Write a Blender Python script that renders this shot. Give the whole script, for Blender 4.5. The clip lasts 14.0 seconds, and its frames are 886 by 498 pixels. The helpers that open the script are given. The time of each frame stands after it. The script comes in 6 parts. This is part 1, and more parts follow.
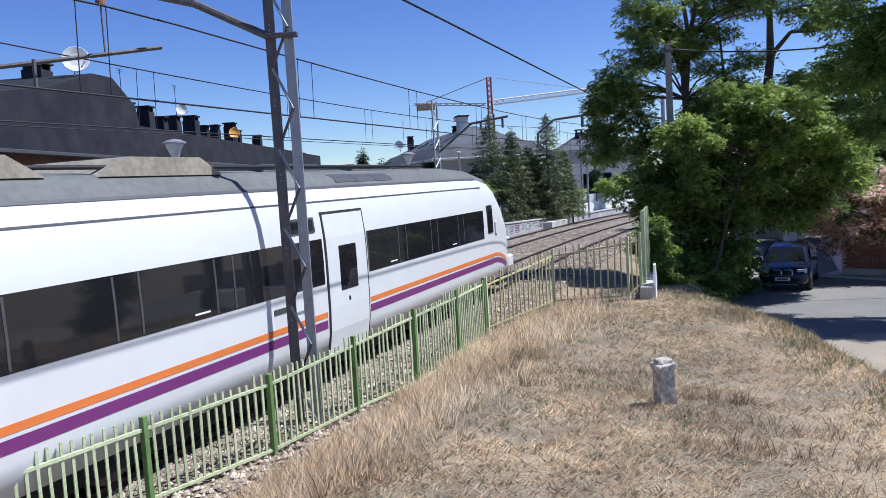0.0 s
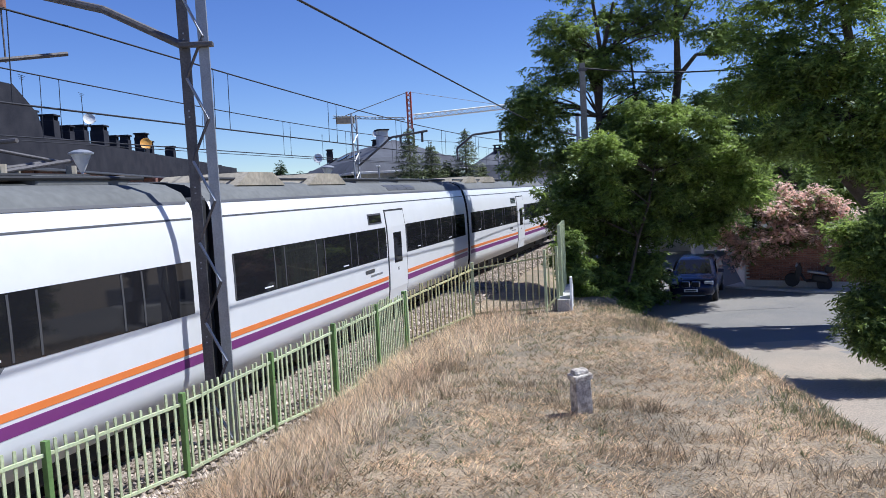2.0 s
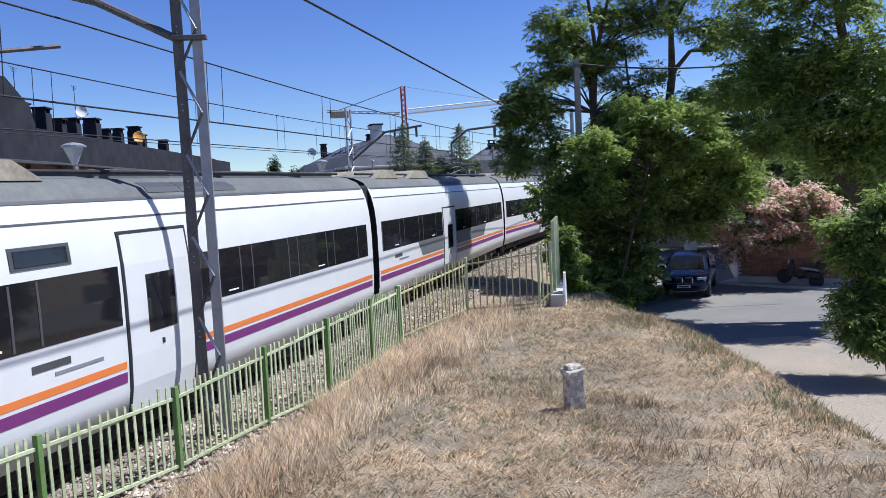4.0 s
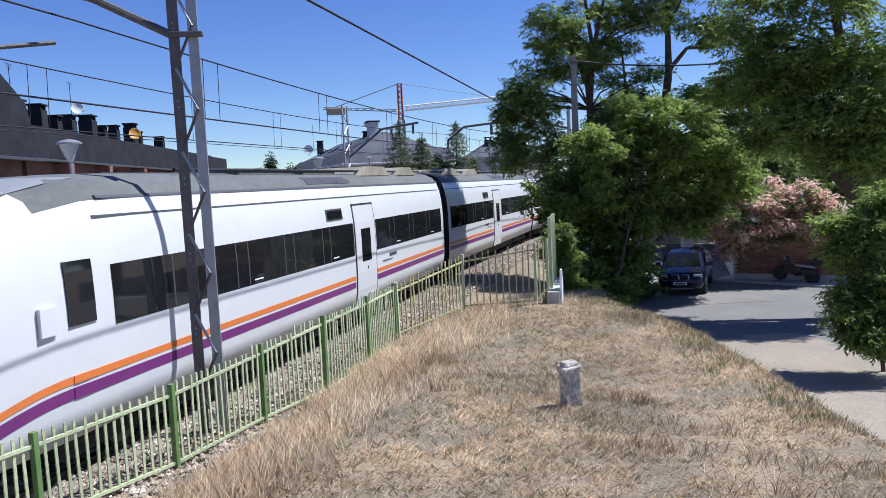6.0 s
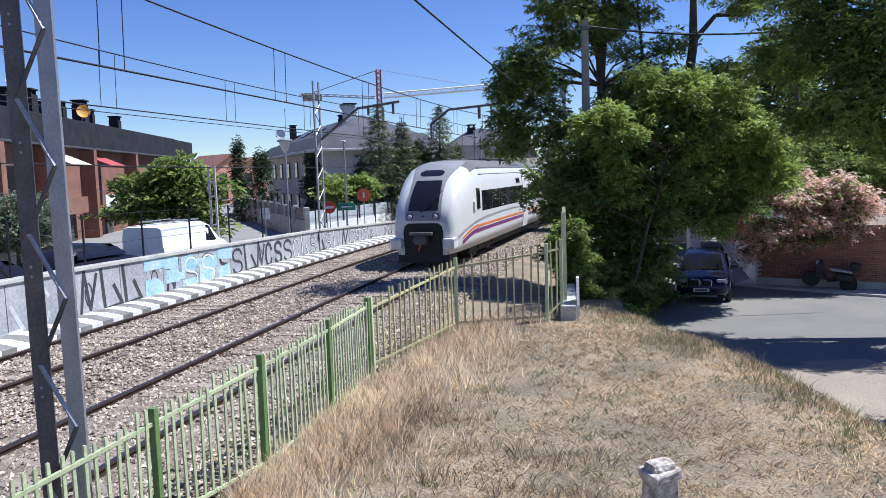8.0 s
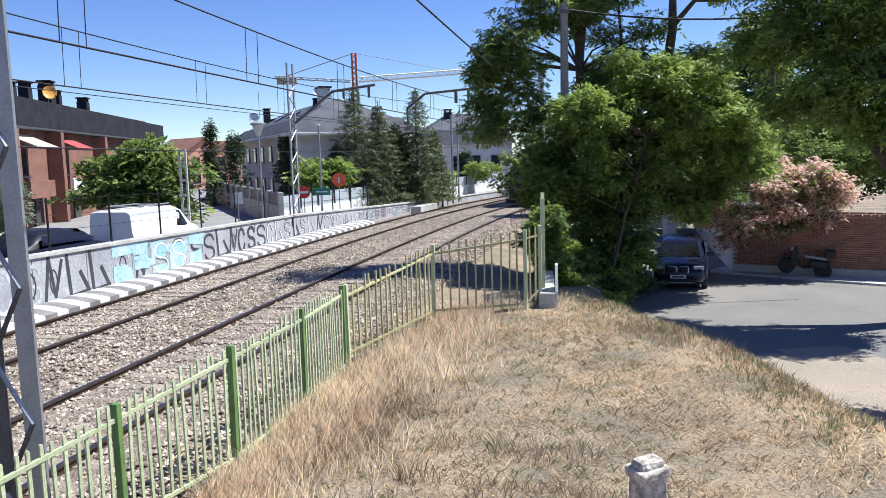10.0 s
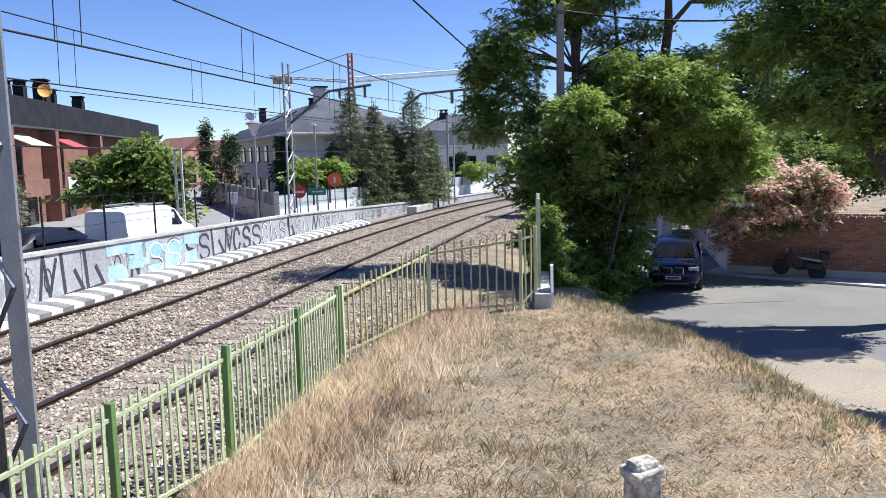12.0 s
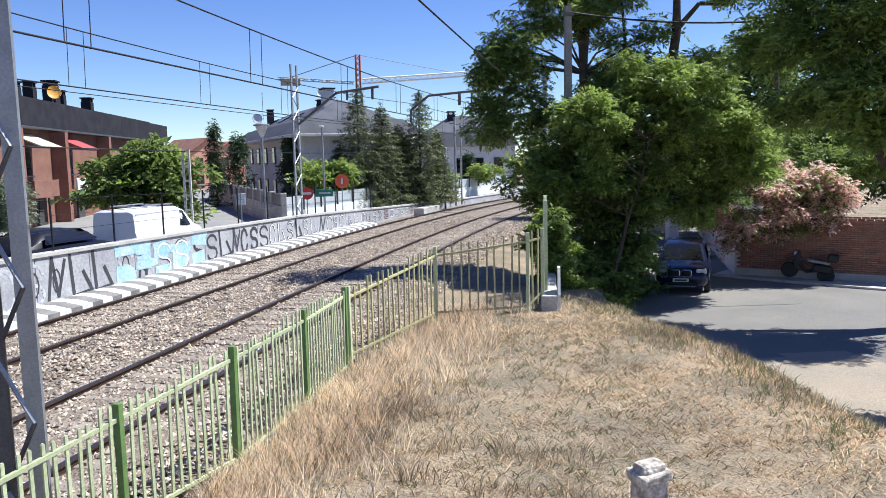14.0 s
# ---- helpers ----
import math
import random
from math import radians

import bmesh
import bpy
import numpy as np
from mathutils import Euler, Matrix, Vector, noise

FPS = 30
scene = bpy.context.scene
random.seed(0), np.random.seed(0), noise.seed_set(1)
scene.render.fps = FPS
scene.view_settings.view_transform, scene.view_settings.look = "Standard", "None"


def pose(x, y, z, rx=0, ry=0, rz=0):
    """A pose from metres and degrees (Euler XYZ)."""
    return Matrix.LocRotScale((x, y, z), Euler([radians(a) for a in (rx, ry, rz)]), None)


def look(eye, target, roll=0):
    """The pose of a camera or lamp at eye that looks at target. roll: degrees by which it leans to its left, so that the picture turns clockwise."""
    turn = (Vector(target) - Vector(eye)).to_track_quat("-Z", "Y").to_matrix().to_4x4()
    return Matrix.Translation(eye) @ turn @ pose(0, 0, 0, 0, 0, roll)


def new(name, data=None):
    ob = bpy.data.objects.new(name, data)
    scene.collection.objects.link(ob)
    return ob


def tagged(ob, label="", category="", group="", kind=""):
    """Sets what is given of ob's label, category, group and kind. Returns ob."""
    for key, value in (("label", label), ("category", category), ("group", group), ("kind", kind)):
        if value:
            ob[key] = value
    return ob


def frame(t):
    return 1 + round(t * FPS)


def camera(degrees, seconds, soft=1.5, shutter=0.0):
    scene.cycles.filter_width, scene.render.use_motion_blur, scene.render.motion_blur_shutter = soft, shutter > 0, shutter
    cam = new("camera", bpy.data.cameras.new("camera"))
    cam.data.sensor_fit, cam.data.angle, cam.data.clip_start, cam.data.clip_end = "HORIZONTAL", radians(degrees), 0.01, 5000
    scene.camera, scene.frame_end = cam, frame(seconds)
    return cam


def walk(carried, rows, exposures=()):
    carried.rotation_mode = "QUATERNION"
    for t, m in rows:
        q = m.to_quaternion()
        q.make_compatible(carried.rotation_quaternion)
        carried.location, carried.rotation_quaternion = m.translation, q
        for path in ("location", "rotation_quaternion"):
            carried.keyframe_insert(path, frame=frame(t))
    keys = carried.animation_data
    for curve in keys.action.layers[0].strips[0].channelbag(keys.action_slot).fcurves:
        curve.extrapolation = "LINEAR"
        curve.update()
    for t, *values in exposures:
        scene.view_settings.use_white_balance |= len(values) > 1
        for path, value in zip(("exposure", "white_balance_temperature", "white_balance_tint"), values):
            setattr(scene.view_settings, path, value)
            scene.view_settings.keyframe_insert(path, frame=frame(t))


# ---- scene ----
# Camera: held by hand on the bank, then carried nearly five metres forward.
cam = camera(60.85, 14.0, soft=0.75)


def aim(x, y, z, yaw, pitch, roll):
    a, b = radians(yaw), radians(pitch)
    way = Vector((-math.sin(a) * math.cos(b), math.cos(a) * math.cos(b), math.sin(b)))
    return look((x, y, z), Vector((x, y, z)) + way, roll)


CAMERA_ROWS = [
    (0.0, 0, 0, 3.57, 6.91, -5.02, -3.40), (0.5, 0, 0, 3.57, 3.41, -5.25, -2.94), (1.0, 0, 0, 3.57, 1.60, -4.45, -3.10),
    (1.5, 0, 0, 3.57, 1.56, -4.21, -3.12), (2.0, 0, 0, 3.57, 0.78, -4.32, -3.06), (2.5, 0, 0, 3.57, 0.45, -4.35, -2.79),
    (3.0, 0, 0, 3.57, 0.65, -4.52, -2.81), (4.2, 0, 0, 3.57, 0.22, -4.75, -2.78), (5.5, 0, 0, 3.57, -0.20, -4.98, -2.75),
    (6.0, 0, 0, 3.57, 0.08, -4.95, -2.77), (6.5, 0, 0.08, 3.57, 0.0, -4.82, -2.74), (7.0, -0.08, 1.15, 3.50, -0.21, -4.94, -2.76),
    (7.5, -0.2, 3.0, 3.45, -0.75, -5.05, -2.45), (8.0, -0.23, 4.37, 3.43, -1.63, -5.71, -1.91), (8.6, -0.25, 4.66, 3.42, -2.5, -6.4, -1.7),
    (9.5, -0.25, 4.7, 3.42, -3.2, -6.8, -1.6),
    (10.5, -0.25, 4.7, 3.42, -3.60, -6.90, -1.54), (11.0, -0.25, 4.7, 3.42, -3.62, -6.65, -1.45), (11.5, -0.25, 4.7, 3.42, -3.80, -6.77, -1.38),
    (12.0, -0.25, 4.7, 3.42, -3.80, -6.86, -1.35), (12.5, -0.25, 4.7, 3.42, -3.82, -6.98, -1.22), (13.0, -0.25, 4.7, 3.42, -3.77, -6.93, -1.30),
    (13.5, -0.25, 4.7, 3.42, -3.53, -6.68, -1.28), (14.0, -0.25, 4.7, 3.42, -3.27, -6.72, -1.24),
]
walk(cam, [(r[0], aim(*r[1:])) for r in CAMERA_ROWS],
     [(0.0, 0.54, 5720, 10), (6.5, 0.54, 5720, 10), (8.0, 0.62, 5800, 10), (9.5, 0.84, 6080, 8), (14.0, 0.84, 6080, 8)])

# Clear summer sky, sun high to the right and a little ahead.
SUN_AZ, SUN_EL = math.atan2(0.975, 0.22), radians(57)
world = bpy.data.worlds.new("sky")
scene.world = world
world.use_nodes = True
wn = world.node_tree
sky = wn.nodes.new("ShaderNodeTexSky")
sky.sky_type = "NISHITA"
sky.sun_disc = False
sky.sun_elevation, sky.sun_rotation = SUN_EL, SUN_AZ
sky.altitude, sky.air_density, sky.dust_density, sky.ozone_density = 600, 1.0, 0.1, 4.5
back = wn.nodes["Background"]
back.inputs["Strength"].default_value = 0.085
tone = wn.nodes.new("ShaderNodeHueSaturation")
tone.inputs["Saturation"].default_value = 1.16
tone.inputs["Hue"].default_value = 0.52
wn.links.new(sky.outputs[0], tone.inputs["Color"])
wn.links.new(tone.outputs[0], back.inputs["Color"])
sun = new("sun", bpy.data.lights.new("sun", "SUN"))
sun.data.energy, sun.data.angle, sun.data.color = 5.0, radians(0.55), (1.0, 0.965, 0.91)
sun.matrix_world = look((math.sin(SUN_AZ) * math.cos(SUN_EL) * 80, math.cos(SUN_AZ) * math.cos(SUN_EL) * 80, math.sin(SUN_EL) * 80), (0, 0, 0))


# ---- materials ----
def mat(name, color, rough=0.7, metal=0.0, var=0.25, scale=3.0, fine=40.0, bump=0.15, color2=None, rand=0.0, island=0.0, spec=0.5, dist=0.02):
    m = bpy.data.materials.new(name)
    m.use_nodes = True
    nt = m.node_tree
    b = nt.nodes["Principled BSDF"]
    b.inputs["Roughness"].default_value, b.inputs["Metallic"].default_value = rough, metal
    b.inputs["Specular IOR Level"].default_value = spec
    tc = nt.nodes.new("ShaderNodeTexCoord")
    n1 = nt.nodes.new("ShaderNodeTexNoise")
    n1.inputs["Scale"].default_value, n1.inputs["Detail"].default_value = scale, 5
    n2 = nt.nodes.new("ShaderNodeTexNoise")
    n2.inputs["Scale"].default_value, n2.inputs["Detail"].default_value = fine, 3
    for n in (n1, n2):
        nt.links.new(tc.outputs["Object"], n.inputs["Vector"])
    c2 = color2 or tuple(c * (1 - var) for c in color)
    mix = nt.nodes.new("ShaderNodeMix")
    mix.data_type = "RGBA"
    mix.inputs[6].default_value, mix.inputs[7].default_value = (*c2, 1), (*color, 1)
    ramp = nt.nodes.new("ShaderNodeMapRange")
    ramp.inputs[1].default_value, ramp.inputs[2].default_value = 0.35, 0.65
    nt.links.new(n1.outputs[0], ramp.inputs[0])
    nt.links.new(ramp.outputs[0], mix.inputs[0])
    out = mix.outputs[2]
    hsv = nt.nodes.new("ShaderNodeHueSaturation")
    val = nt.nodes.new("ShaderNodeMapRange")
    val.inputs[1].default_value, val.inputs[2].default_value = 0.3, 0.7
    val.inputs[3].default_value, val.inputs[4].default_value = 1 - var * 0.6, 1 + var * 0.6
    nt.links.new(n2.outputs[0], val.inputs[0])
    last = val.outputs[0]
    for amount, node, socket in ((rand, "ShaderNodeObjectInfo", "Random"), (island, "ShaderNodeNewGeometry", "Random Per Island")):
        if amount:
            info = nt.nodes.new(node)
            mr = nt.nodes.new("ShaderNodeMapRange")
            mr.inputs[3].default_value, mr.inputs[4].default_value = 1 - amount, 1 + amount
            nt.links.new(info.outputs[socket], mr.inputs[0])
            mul = nt.nodes.new("ShaderNodeMath")
            mul.operation = "MULTIPLY"
            nt.links.new(last, mul.inputs[0])
            nt.links.new(mr.outputs[0], mul.inputs[1])
            last = mul.outputs[0]
    nt.links.new(last, hsv.inputs["Value"])
    nt.links.new(out, hsv.inputs["Color"])
    nt.links.new(hsv.outputs[0], b.inputs["Base Color"])
    if bump:
        bp = nt.nodes.new("ShaderNodeBump")
        bp.inputs["Strength"].default_value, bp.inputs["Distance"].default_value = bump, dist
        nt.links.new(n2.outputs[0], bp.inputs["Height"])
        nt.links.new(bp.outputs[0], b.inputs["Normal"])
    return m


def leafmat(name, color, color2, island=0.35, trans=0.35, rough=0.5):
    m = mat(name, color, rough, 0, 0.2, 0.6, 8.0, 0, color2, island=island, spec=0.35)
    nt = m.node_tree
    b = nt.nodes["Principled BSDF"]
    src = b.inputs["Base Color"].links[0].from_socket
    tr = nt.nodes.new("ShaderNodeBsdfTranslucent")
    ms = nt.nodes.new("ShaderNodeMixShader")
    ms.inputs[0].default_value = trans
    nt.links.new(src, tr.inputs[0])
    nt.links.new(b.outputs[0], ms.inputs[1])
    nt.links.new(tr.outputs[0], ms.inputs[2])
    nt.links.new(ms.outputs[0], nt.nodes["Material Output"].inputs[0])
    return m


def glass(name, color, rough=0.04):
    m = bpy.data.materials.new(name)
    m.use_nodes = True
    b = m.node_tree.nodes["Principled BSDF"]
    b.inputs["Base Color"].default_value, b.inputs["Roughness"].default_value = (*color, 1), rough
    b.inputs["Specular IOR Level"].default_value = 0.6
    return m


M = {
    "ground": mat("dry_grass_ground", (0.33, 0.25, 0.16), 0.95, 0, 0.6, 0.8, 26, 1.0, (0.17, 0.14, 0.095), dist=0.05),
    "straw": leafmat("straw", (0.78, 0.60, 0.39), (0.42, 0.31, 0.195), island=0.9, trans=0.45, rough=0.85),
    "straw_pale": leafmat("straw_pale", (0.86, 0.73, 0.54), (0.62, 0.48, 0.33), island=0.75, trans=0.5, rough=0.85),
    "weed": leafmat("weed", (0.17, 0.20, 0.09), (0.26, 0.24, 0.13)),
    "straw_dark": leafmat("straw_dark", (0.46, 0.37, 0.25), (0.25, 0.195, 0.13), island=0.7, trans=0.4, rough=0.9),
    "asphalt": mat("asphalt", (0.165, 0.16, 0.15), 0.92, 0, 0.25, 0.35, 60, 0.5, (0.215, 0.20, 0.178), spec=0.25),
    "sand": mat("sandy_verge", (0.335, 0.275, 0.21), 0.95, 0, 0.4, 0.6, 30, 0.6, (0.27, 0.235, 0.185), spec=0.2),
    "street": mat("street", (0.26, 0.25, 0.235), 0.9, 0, 0.2, 0.4, 40, 0.3),
    "ballast": mat("ballast", (0.27, 0.22, 0.17), 0.95, 0, 0.6, 2.0, 18, 1.0, (0.17, 0.135, 0.105), dist=0.08),
    "stone": mat("ballast_stone", (0.46, 0.385, 0.305), 0.95, 0, 0.3, 2.0, 30, 0.3, (0.28, 0.225, 0.175), island=0.5),
    "sleeper": mat("sleeper_concrete", (0.31, 0.26, 0.21), 0.9, 0, 0.3, 2, 30, 0.3, rand=0.15),
    "rail": mat("rail_rust", (0.075, 0.045, 0.032), 0.75, 0.3, 0.4, 3, 40, 0.2),
    "rail_top": mat("rail_worn_top", (0.16, 0.13, 0.12), 0.35, 0.9, 0.2, 3, 40, 0.05),
    "white": mat("train_white", (0.63, 0.63, 0.62), 0.28, 0, 0.035, 0.6, 3, 0),
    "grey": mat("train_grey", (0.13, 0.133, 0.138), 0.5, 0, 0.12, 0.8, 6, 0.02),
    "roofgrey": mat("train_roof_grey", (0.125, 0.128, 0.122), 0.85, 0, 0.2, 0.7, 8, 0.05),
    "maskgrey": mat("train_mask_grey", (0.25, 0.255, 0.265), 0.5, 0, 0.1, 0.8, 6, 0.02),
    "dark": mat("train_dark", (0.018, 0.018, 0.02), 0.6, 0.2, 0.4, 3, 20, 0.1),
    "rubber": mat("rubber", (0.015, 0.015, 0.016), 0.7, 0, 0.2, 3, 20, 0.05),
    "orange": mat("stripe_orange", (0.68, 0.19, 0.045), 0.35, 0, 0.05, 1, 5, 0),
    "purple": mat("stripe_purple", (0.16, 0.03, 0.15), 0.35, 0, 0.05, 1, 5, 0),
    "glass": glass("tinted_glass", (0.012, 0.012, 0.014)),
    "frame": mat("window_frame", (0.06, 0.06, 0.062), 0.5, 0, 0.1, 3, 20, 0),
    "tan": mat("roof_unit_tan", (0.33, 0.29, 0.22), 0.8, 0, 0.3, 1.5, 12, 0.1),
    "green": mat("fence_green_pale", (0.46, 0.50, 0.31), 0.6, 0, 0.25, 3, 30, 0.1, (0.38, 0.44, 0.24), rand=0.15),
    "green_dark": mat("fence_green_dark", (0.13, 0.23, 0.07), 0.5, 0, 0.25, 2, 20, 0.1),
    "picket": mat("picket_weathered", (0.40, 0.41, 0.20), 0.7, 0, 0.35, 4, 30, 0.15, (0.36, 0.30, 0.16), rand=0.2),
    "galv": mat("galvanised_steel", (0.36, 0.37, 0.39), 0.5, 0.6, 0.2, 3, 40, 0.1),
    # Dark steel; also colours the near mast's upright as if in shade.
    "steel_dark_and_shaded": mat("steel_dark_and_shaded", (0.13, 0.12, 0.118), 0.6, 0.3, 0.35, 3, 30, 0.15),
    "black": mat("black_metal", (0.02, 0.02, 0.022), 0.5, 0.3, 0.2, 3, 30, 0.05),
    "wire": mat("wire", (0.03, 0.03, 0.035), 0.6, 0.5, 0.1, 3, 30, 0),
    "concrete": mat("concrete", (0.50, 0.48, 0.44), 0.9, 0, 0.3, 1.5, 25, 0.3, (0.38, 0.365, 0.335)),
    "wall": mat("graffiti_wall", (0.42, 0.42, 0.43), 0.85, 0, 0.3, 0.8, 14, 0.2, (0.30, 0.30, 0.32)),
    "whitepaint": mat("white_paint", (0.74, 0.74, 0.72), 0.7, 0, 0.15, 1.5, 12, 0.1, (0.60, 0.60, 0.58)),
    "greypaint": mat("worn_grey_paint", (0.22, 0.21, 0.20), 0.85, 0, 0.3, 2, 15, 0.2),
    "blackpaint": mat("black_paint", (0.05, 0.05, 0.055), 0.7, 0, 0.2, 2, 15, 0.1),
    "bluepaint": mat("spray_light_blue", (0.30, 0.50, 0.60), 0.7, 0, 0.3, 2, 12, 0.05, (0.46, 0.58, 0.62)),
    "purplepaint": mat("spray_violet", (0.16, 0.14, 0.26), 0.7, 0, 0.3, 2, 12, 0.05),
    "redpaint": mat("spray_pink", (0.60, 0.36, 0.38), 0.7, 0, 0.3, 2, 12, 0.05),
    "silverpaint": mat("spray_silver", (0.60, 0.61, 0.63), 0.5, 0.2, 0.2, 2, 12, 0.05),
    "frost": mat("frosted_panel", (0.46, 0.50, 0.52), 0.4, 0, 0.15, 0.7, 6, 0.02),
    "slate": mat("slate", (0.022, 0.022, 0.028), 0.9, 0, 0.35, 1.2, 20, 0.35, (0.036, 0.035, 0.041), rand=0.15, spec=0.15),
    "slate_light": mat("slate_grey", (0.06, 0.062, 0.074), 0.8, 0, 0.3, 0.7, 14, 0.3, (0.09, 0.094, 0.108), rand=0.12, spec=0.3),
    "brick": mat("brick", (0.24, 0.115, 0.08), 0.9, 0, 0.3, 1.0, 12, 0.3, (0.18, 0.085, 0.06)),
    "brick_pale": mat("brick_salmon", (0.60, 0.30, 0.20), 0.9, 0, 0.15, 0.6, 8, 0.2),
    "render": mat("wall_render", (0.62, 0.60, 0.57), 0.9, 0, 0.15, 0.6, 8, 0.1),
    "cream": mat("awning_cream", (0.66, 0.58, 0.42), 0.9, 0, 0.15, 2, 14, 0.1),
    "awnred": mat("awning_red", (0.40, 0.07, 0.07), 0.9, 0, 0.15, 2, 14, 0.1),
    "bark": mat("bark", (0.10, 0.075, 0.055), 0.95, 0, 0.4, 4, 24, 0.7),
    "locust": leafmat("leaf_green", (0.215, 0.285, 0.075), (0.135, 0.19, 0.05), trans=0.5),
    "pole_concrete": mat("pole_concrete", (0.27, 0.26, 0.235), 0.9, 0, 0.3, 1.5, 25, 0.3),
    "locust_dark": leafmat("leaf_dark", (0.085, 0.14, 0.045), (0.06, 0.10, 0.035), trans=0.45),
    # Pale leaf; also mixed into crowns where foliage should look sunlit.
    "leaf_light_and_sunlit": leafmat("leaf_light_and_sunlit", (0.31, 0.40, 0.09), (0.22, 0.30, 0.07), trans=0.5),
    "fir": leafmat("needle_green", (0.155, 0.18, 0.085), (0.095, 0.12, 0.055), trans=0.25),
    "cypress": leafmat("cypress_green", (0.065, 0.105, 0.045), (0.04, 0.07, 0.03), trans=0.2),
    "olive": leafmat("olive_leaf", (0.20, 0.25, 0.16), (0.14, 0.18, 0.11)),
    "flower": leafmat("oleander_flower", (0.90, 0.66, 0.56), (0.72, 0.46, 0.36), island=0.35, trans=0.45),
    "carblue": mat("car_dark_blue", (0.012, 0.018, 0.048), 0.2, 0.3, 0.1, 1, 5, 0),
    "carblack": mat("car_black", (0.012, 0.012, 0.015), 0.25, 0.2, 0.1, 1, 5, 0),
    "vanwhite": mat("van_white", (0.78, 0.78, 0.78), 0.3, 0, 0.04, 1, 5, 0),
    "chrome": mat("chrome", (0.6, 0.6, 0.62), 0.15, 1.0, 0.05, 1, 5, 0),
    "lens": glass("lamp_lens", (0.45, 0.45, 0.48), 0.1),
    "lampglass": mat("lamp_glass", (0.66, 0.66, 0.63), 0.4, 0, 0.1, 2, 10, 0),
    "plate": mat("plate_white", (0.7, 0.7, 0.7), 0.5, 0, 0.03, 1, 5, 0),
    "red": mat("red_paint", (0.55, 0.04, 0.03), 0.5, 0, 0.1, 1, 5, 0),
    "redorange": mat("orange_paint", (0.75, 0.13, 0.05), 0.5, 0, 0.1, 1, 5, 0),
    "signgreen": mat("sign_green", (0.02, 0.22, 0.14), 0.5, 0, 0.1, 1, 5, 0),
    "crane_red": mat("crane_red", (0.42, 0.09, 0.05), 0.6, 0, 0.2, 1, 5, 0),
    "crane_white": mat("crane_white", (0.78, 0.78, 0.76), 0.6, 0, 0.1, 1, 5, 0),
    "dish": mat("dish_white", (0.72, 0.71, 0.68), 0.5, 0, 0.1, 1, 5, 0),
    "dishorange": mat("dish_orange", (0.75, 0.36, 0.06), 0.5, 0, 0.1, 1, 5, 0),
}


# ---- building helpers ----
def mesh_object(name, bm, material, parent=None, label=""):
    me = bpy.data.meshes.new(name)
    bm.normal_update()
    bm.to_mesh(me)
    bm.free()
    for m in material if isinstance(material, (list, tuple)) else (material,):
        me.materials.append(m)
    ob = new(name, me)
    ob.parent = parent
    if label:
        ob["label"] = label
    return ob


def part(name, bm, material, parent, label=""):
    return mesh_object(name, bm, material, parent, label)


def raw(name, verts, faces, material, parent=None, smooth=False):
    me = bpy.data.meshes.new(name)
    me.from_pydata([tuple(v) for v in verts], [], [tuple(f) for f in faces])
    me.update()
    for m in material if isinstance(material, (list, tuple)) else (material,):
        me.materials.append(m)
    if smooth:
        me.polygons.foreach_set("use_smooth", [True] * len(me.polygons))
    ob = new(name, me)
    ob.parent = parent
    return ob


def empty(name, m, label, category, group="", kind=""):
    ob = new(name)
    ob.matrix_world = m
    return tagged(ob, label, category, group, kind)


def box(bm, cx, cy, cz, sx, sy, sz, bevel=0.0, m=None):
    r = bmesh.ops.create_cube(bm, size=1.0)
    vs = r["verts"]
    bmesh.ops.scale(bm, vec=(sx, sy, sz), verts=vs)
    if bevel:
        es = list({e for v in vs for e in v.link_edges})
        r2 = bmesh.ops.bevel(bm, geom=es, offset=bevel, segments=2, affect="EDGES", profile=0.5)
        vs = list({v for f in r2["faces"] for v in f.verts} | {v for v in vs if v.is_valid})
    bmesh.ops.translate(bm, vec=(cx, cy, cz), verts=vs)
    if m is not None:
        bmesh.ops.transform(bm, matrix=m, verts=vs)
    return vs


def boxed(cx, cy, cz, sx, sy, sz, bevel=0.0):
    bm = bmesh.new()
    box(bm, cx, cy, cz, sx, sy, sz, bevel)
    return bm


def rod(bm, a, b, r1, r2=None, n=8):
    a, b = Vector(a), Vector(b)
    r2 = r1 if r2 is None else r2
    q = (b - a).to_track_quat("Z", "Y").to_matrix()
    rings = []
    for p, r in ((a, r1), (b, r2)):
        rings.append([bm.verts.new(p + q @ Vector((r * math.cos(k * 2 * math.pi / n), r * math.sin(k * 2 * math.pi / n), 0))) for k in range(n)])
    for k in range(n):
        bm.faces.new((rings[0][k], rings[0][(k + 1) % n], rings[1][(k + 1) % n], rings[1][k]))
    bm.faces.new(rings[0][::-1])
    bm.faces.new(rings[1])


def rods(segments, n=8):
    bm = bmesh.new()
    for s in segments:
        rod(bm, *s, n=n)
    return bm


def lathe(profile, n=16):
    """A turned shape round z from (radius, height) pairs."""
    bm = bmesh.new()
    rings = [[bm.verts.new((r * math.cos(k * 2 * math.pi / n), r * math.sin(k * 2 * math.pi / n), z)) for k in range(n)] for r, z in profile]
    for a, b in zip(rings, rings[1:]):
        for k in range(n):
            bm.faces.new((a[k], a[(k + 1) % n], b[(k + 1) % n], b[k]))
    bm.faces.new(rings[0][::-1])
    bm.faces.new(rings[-1])
    return bm


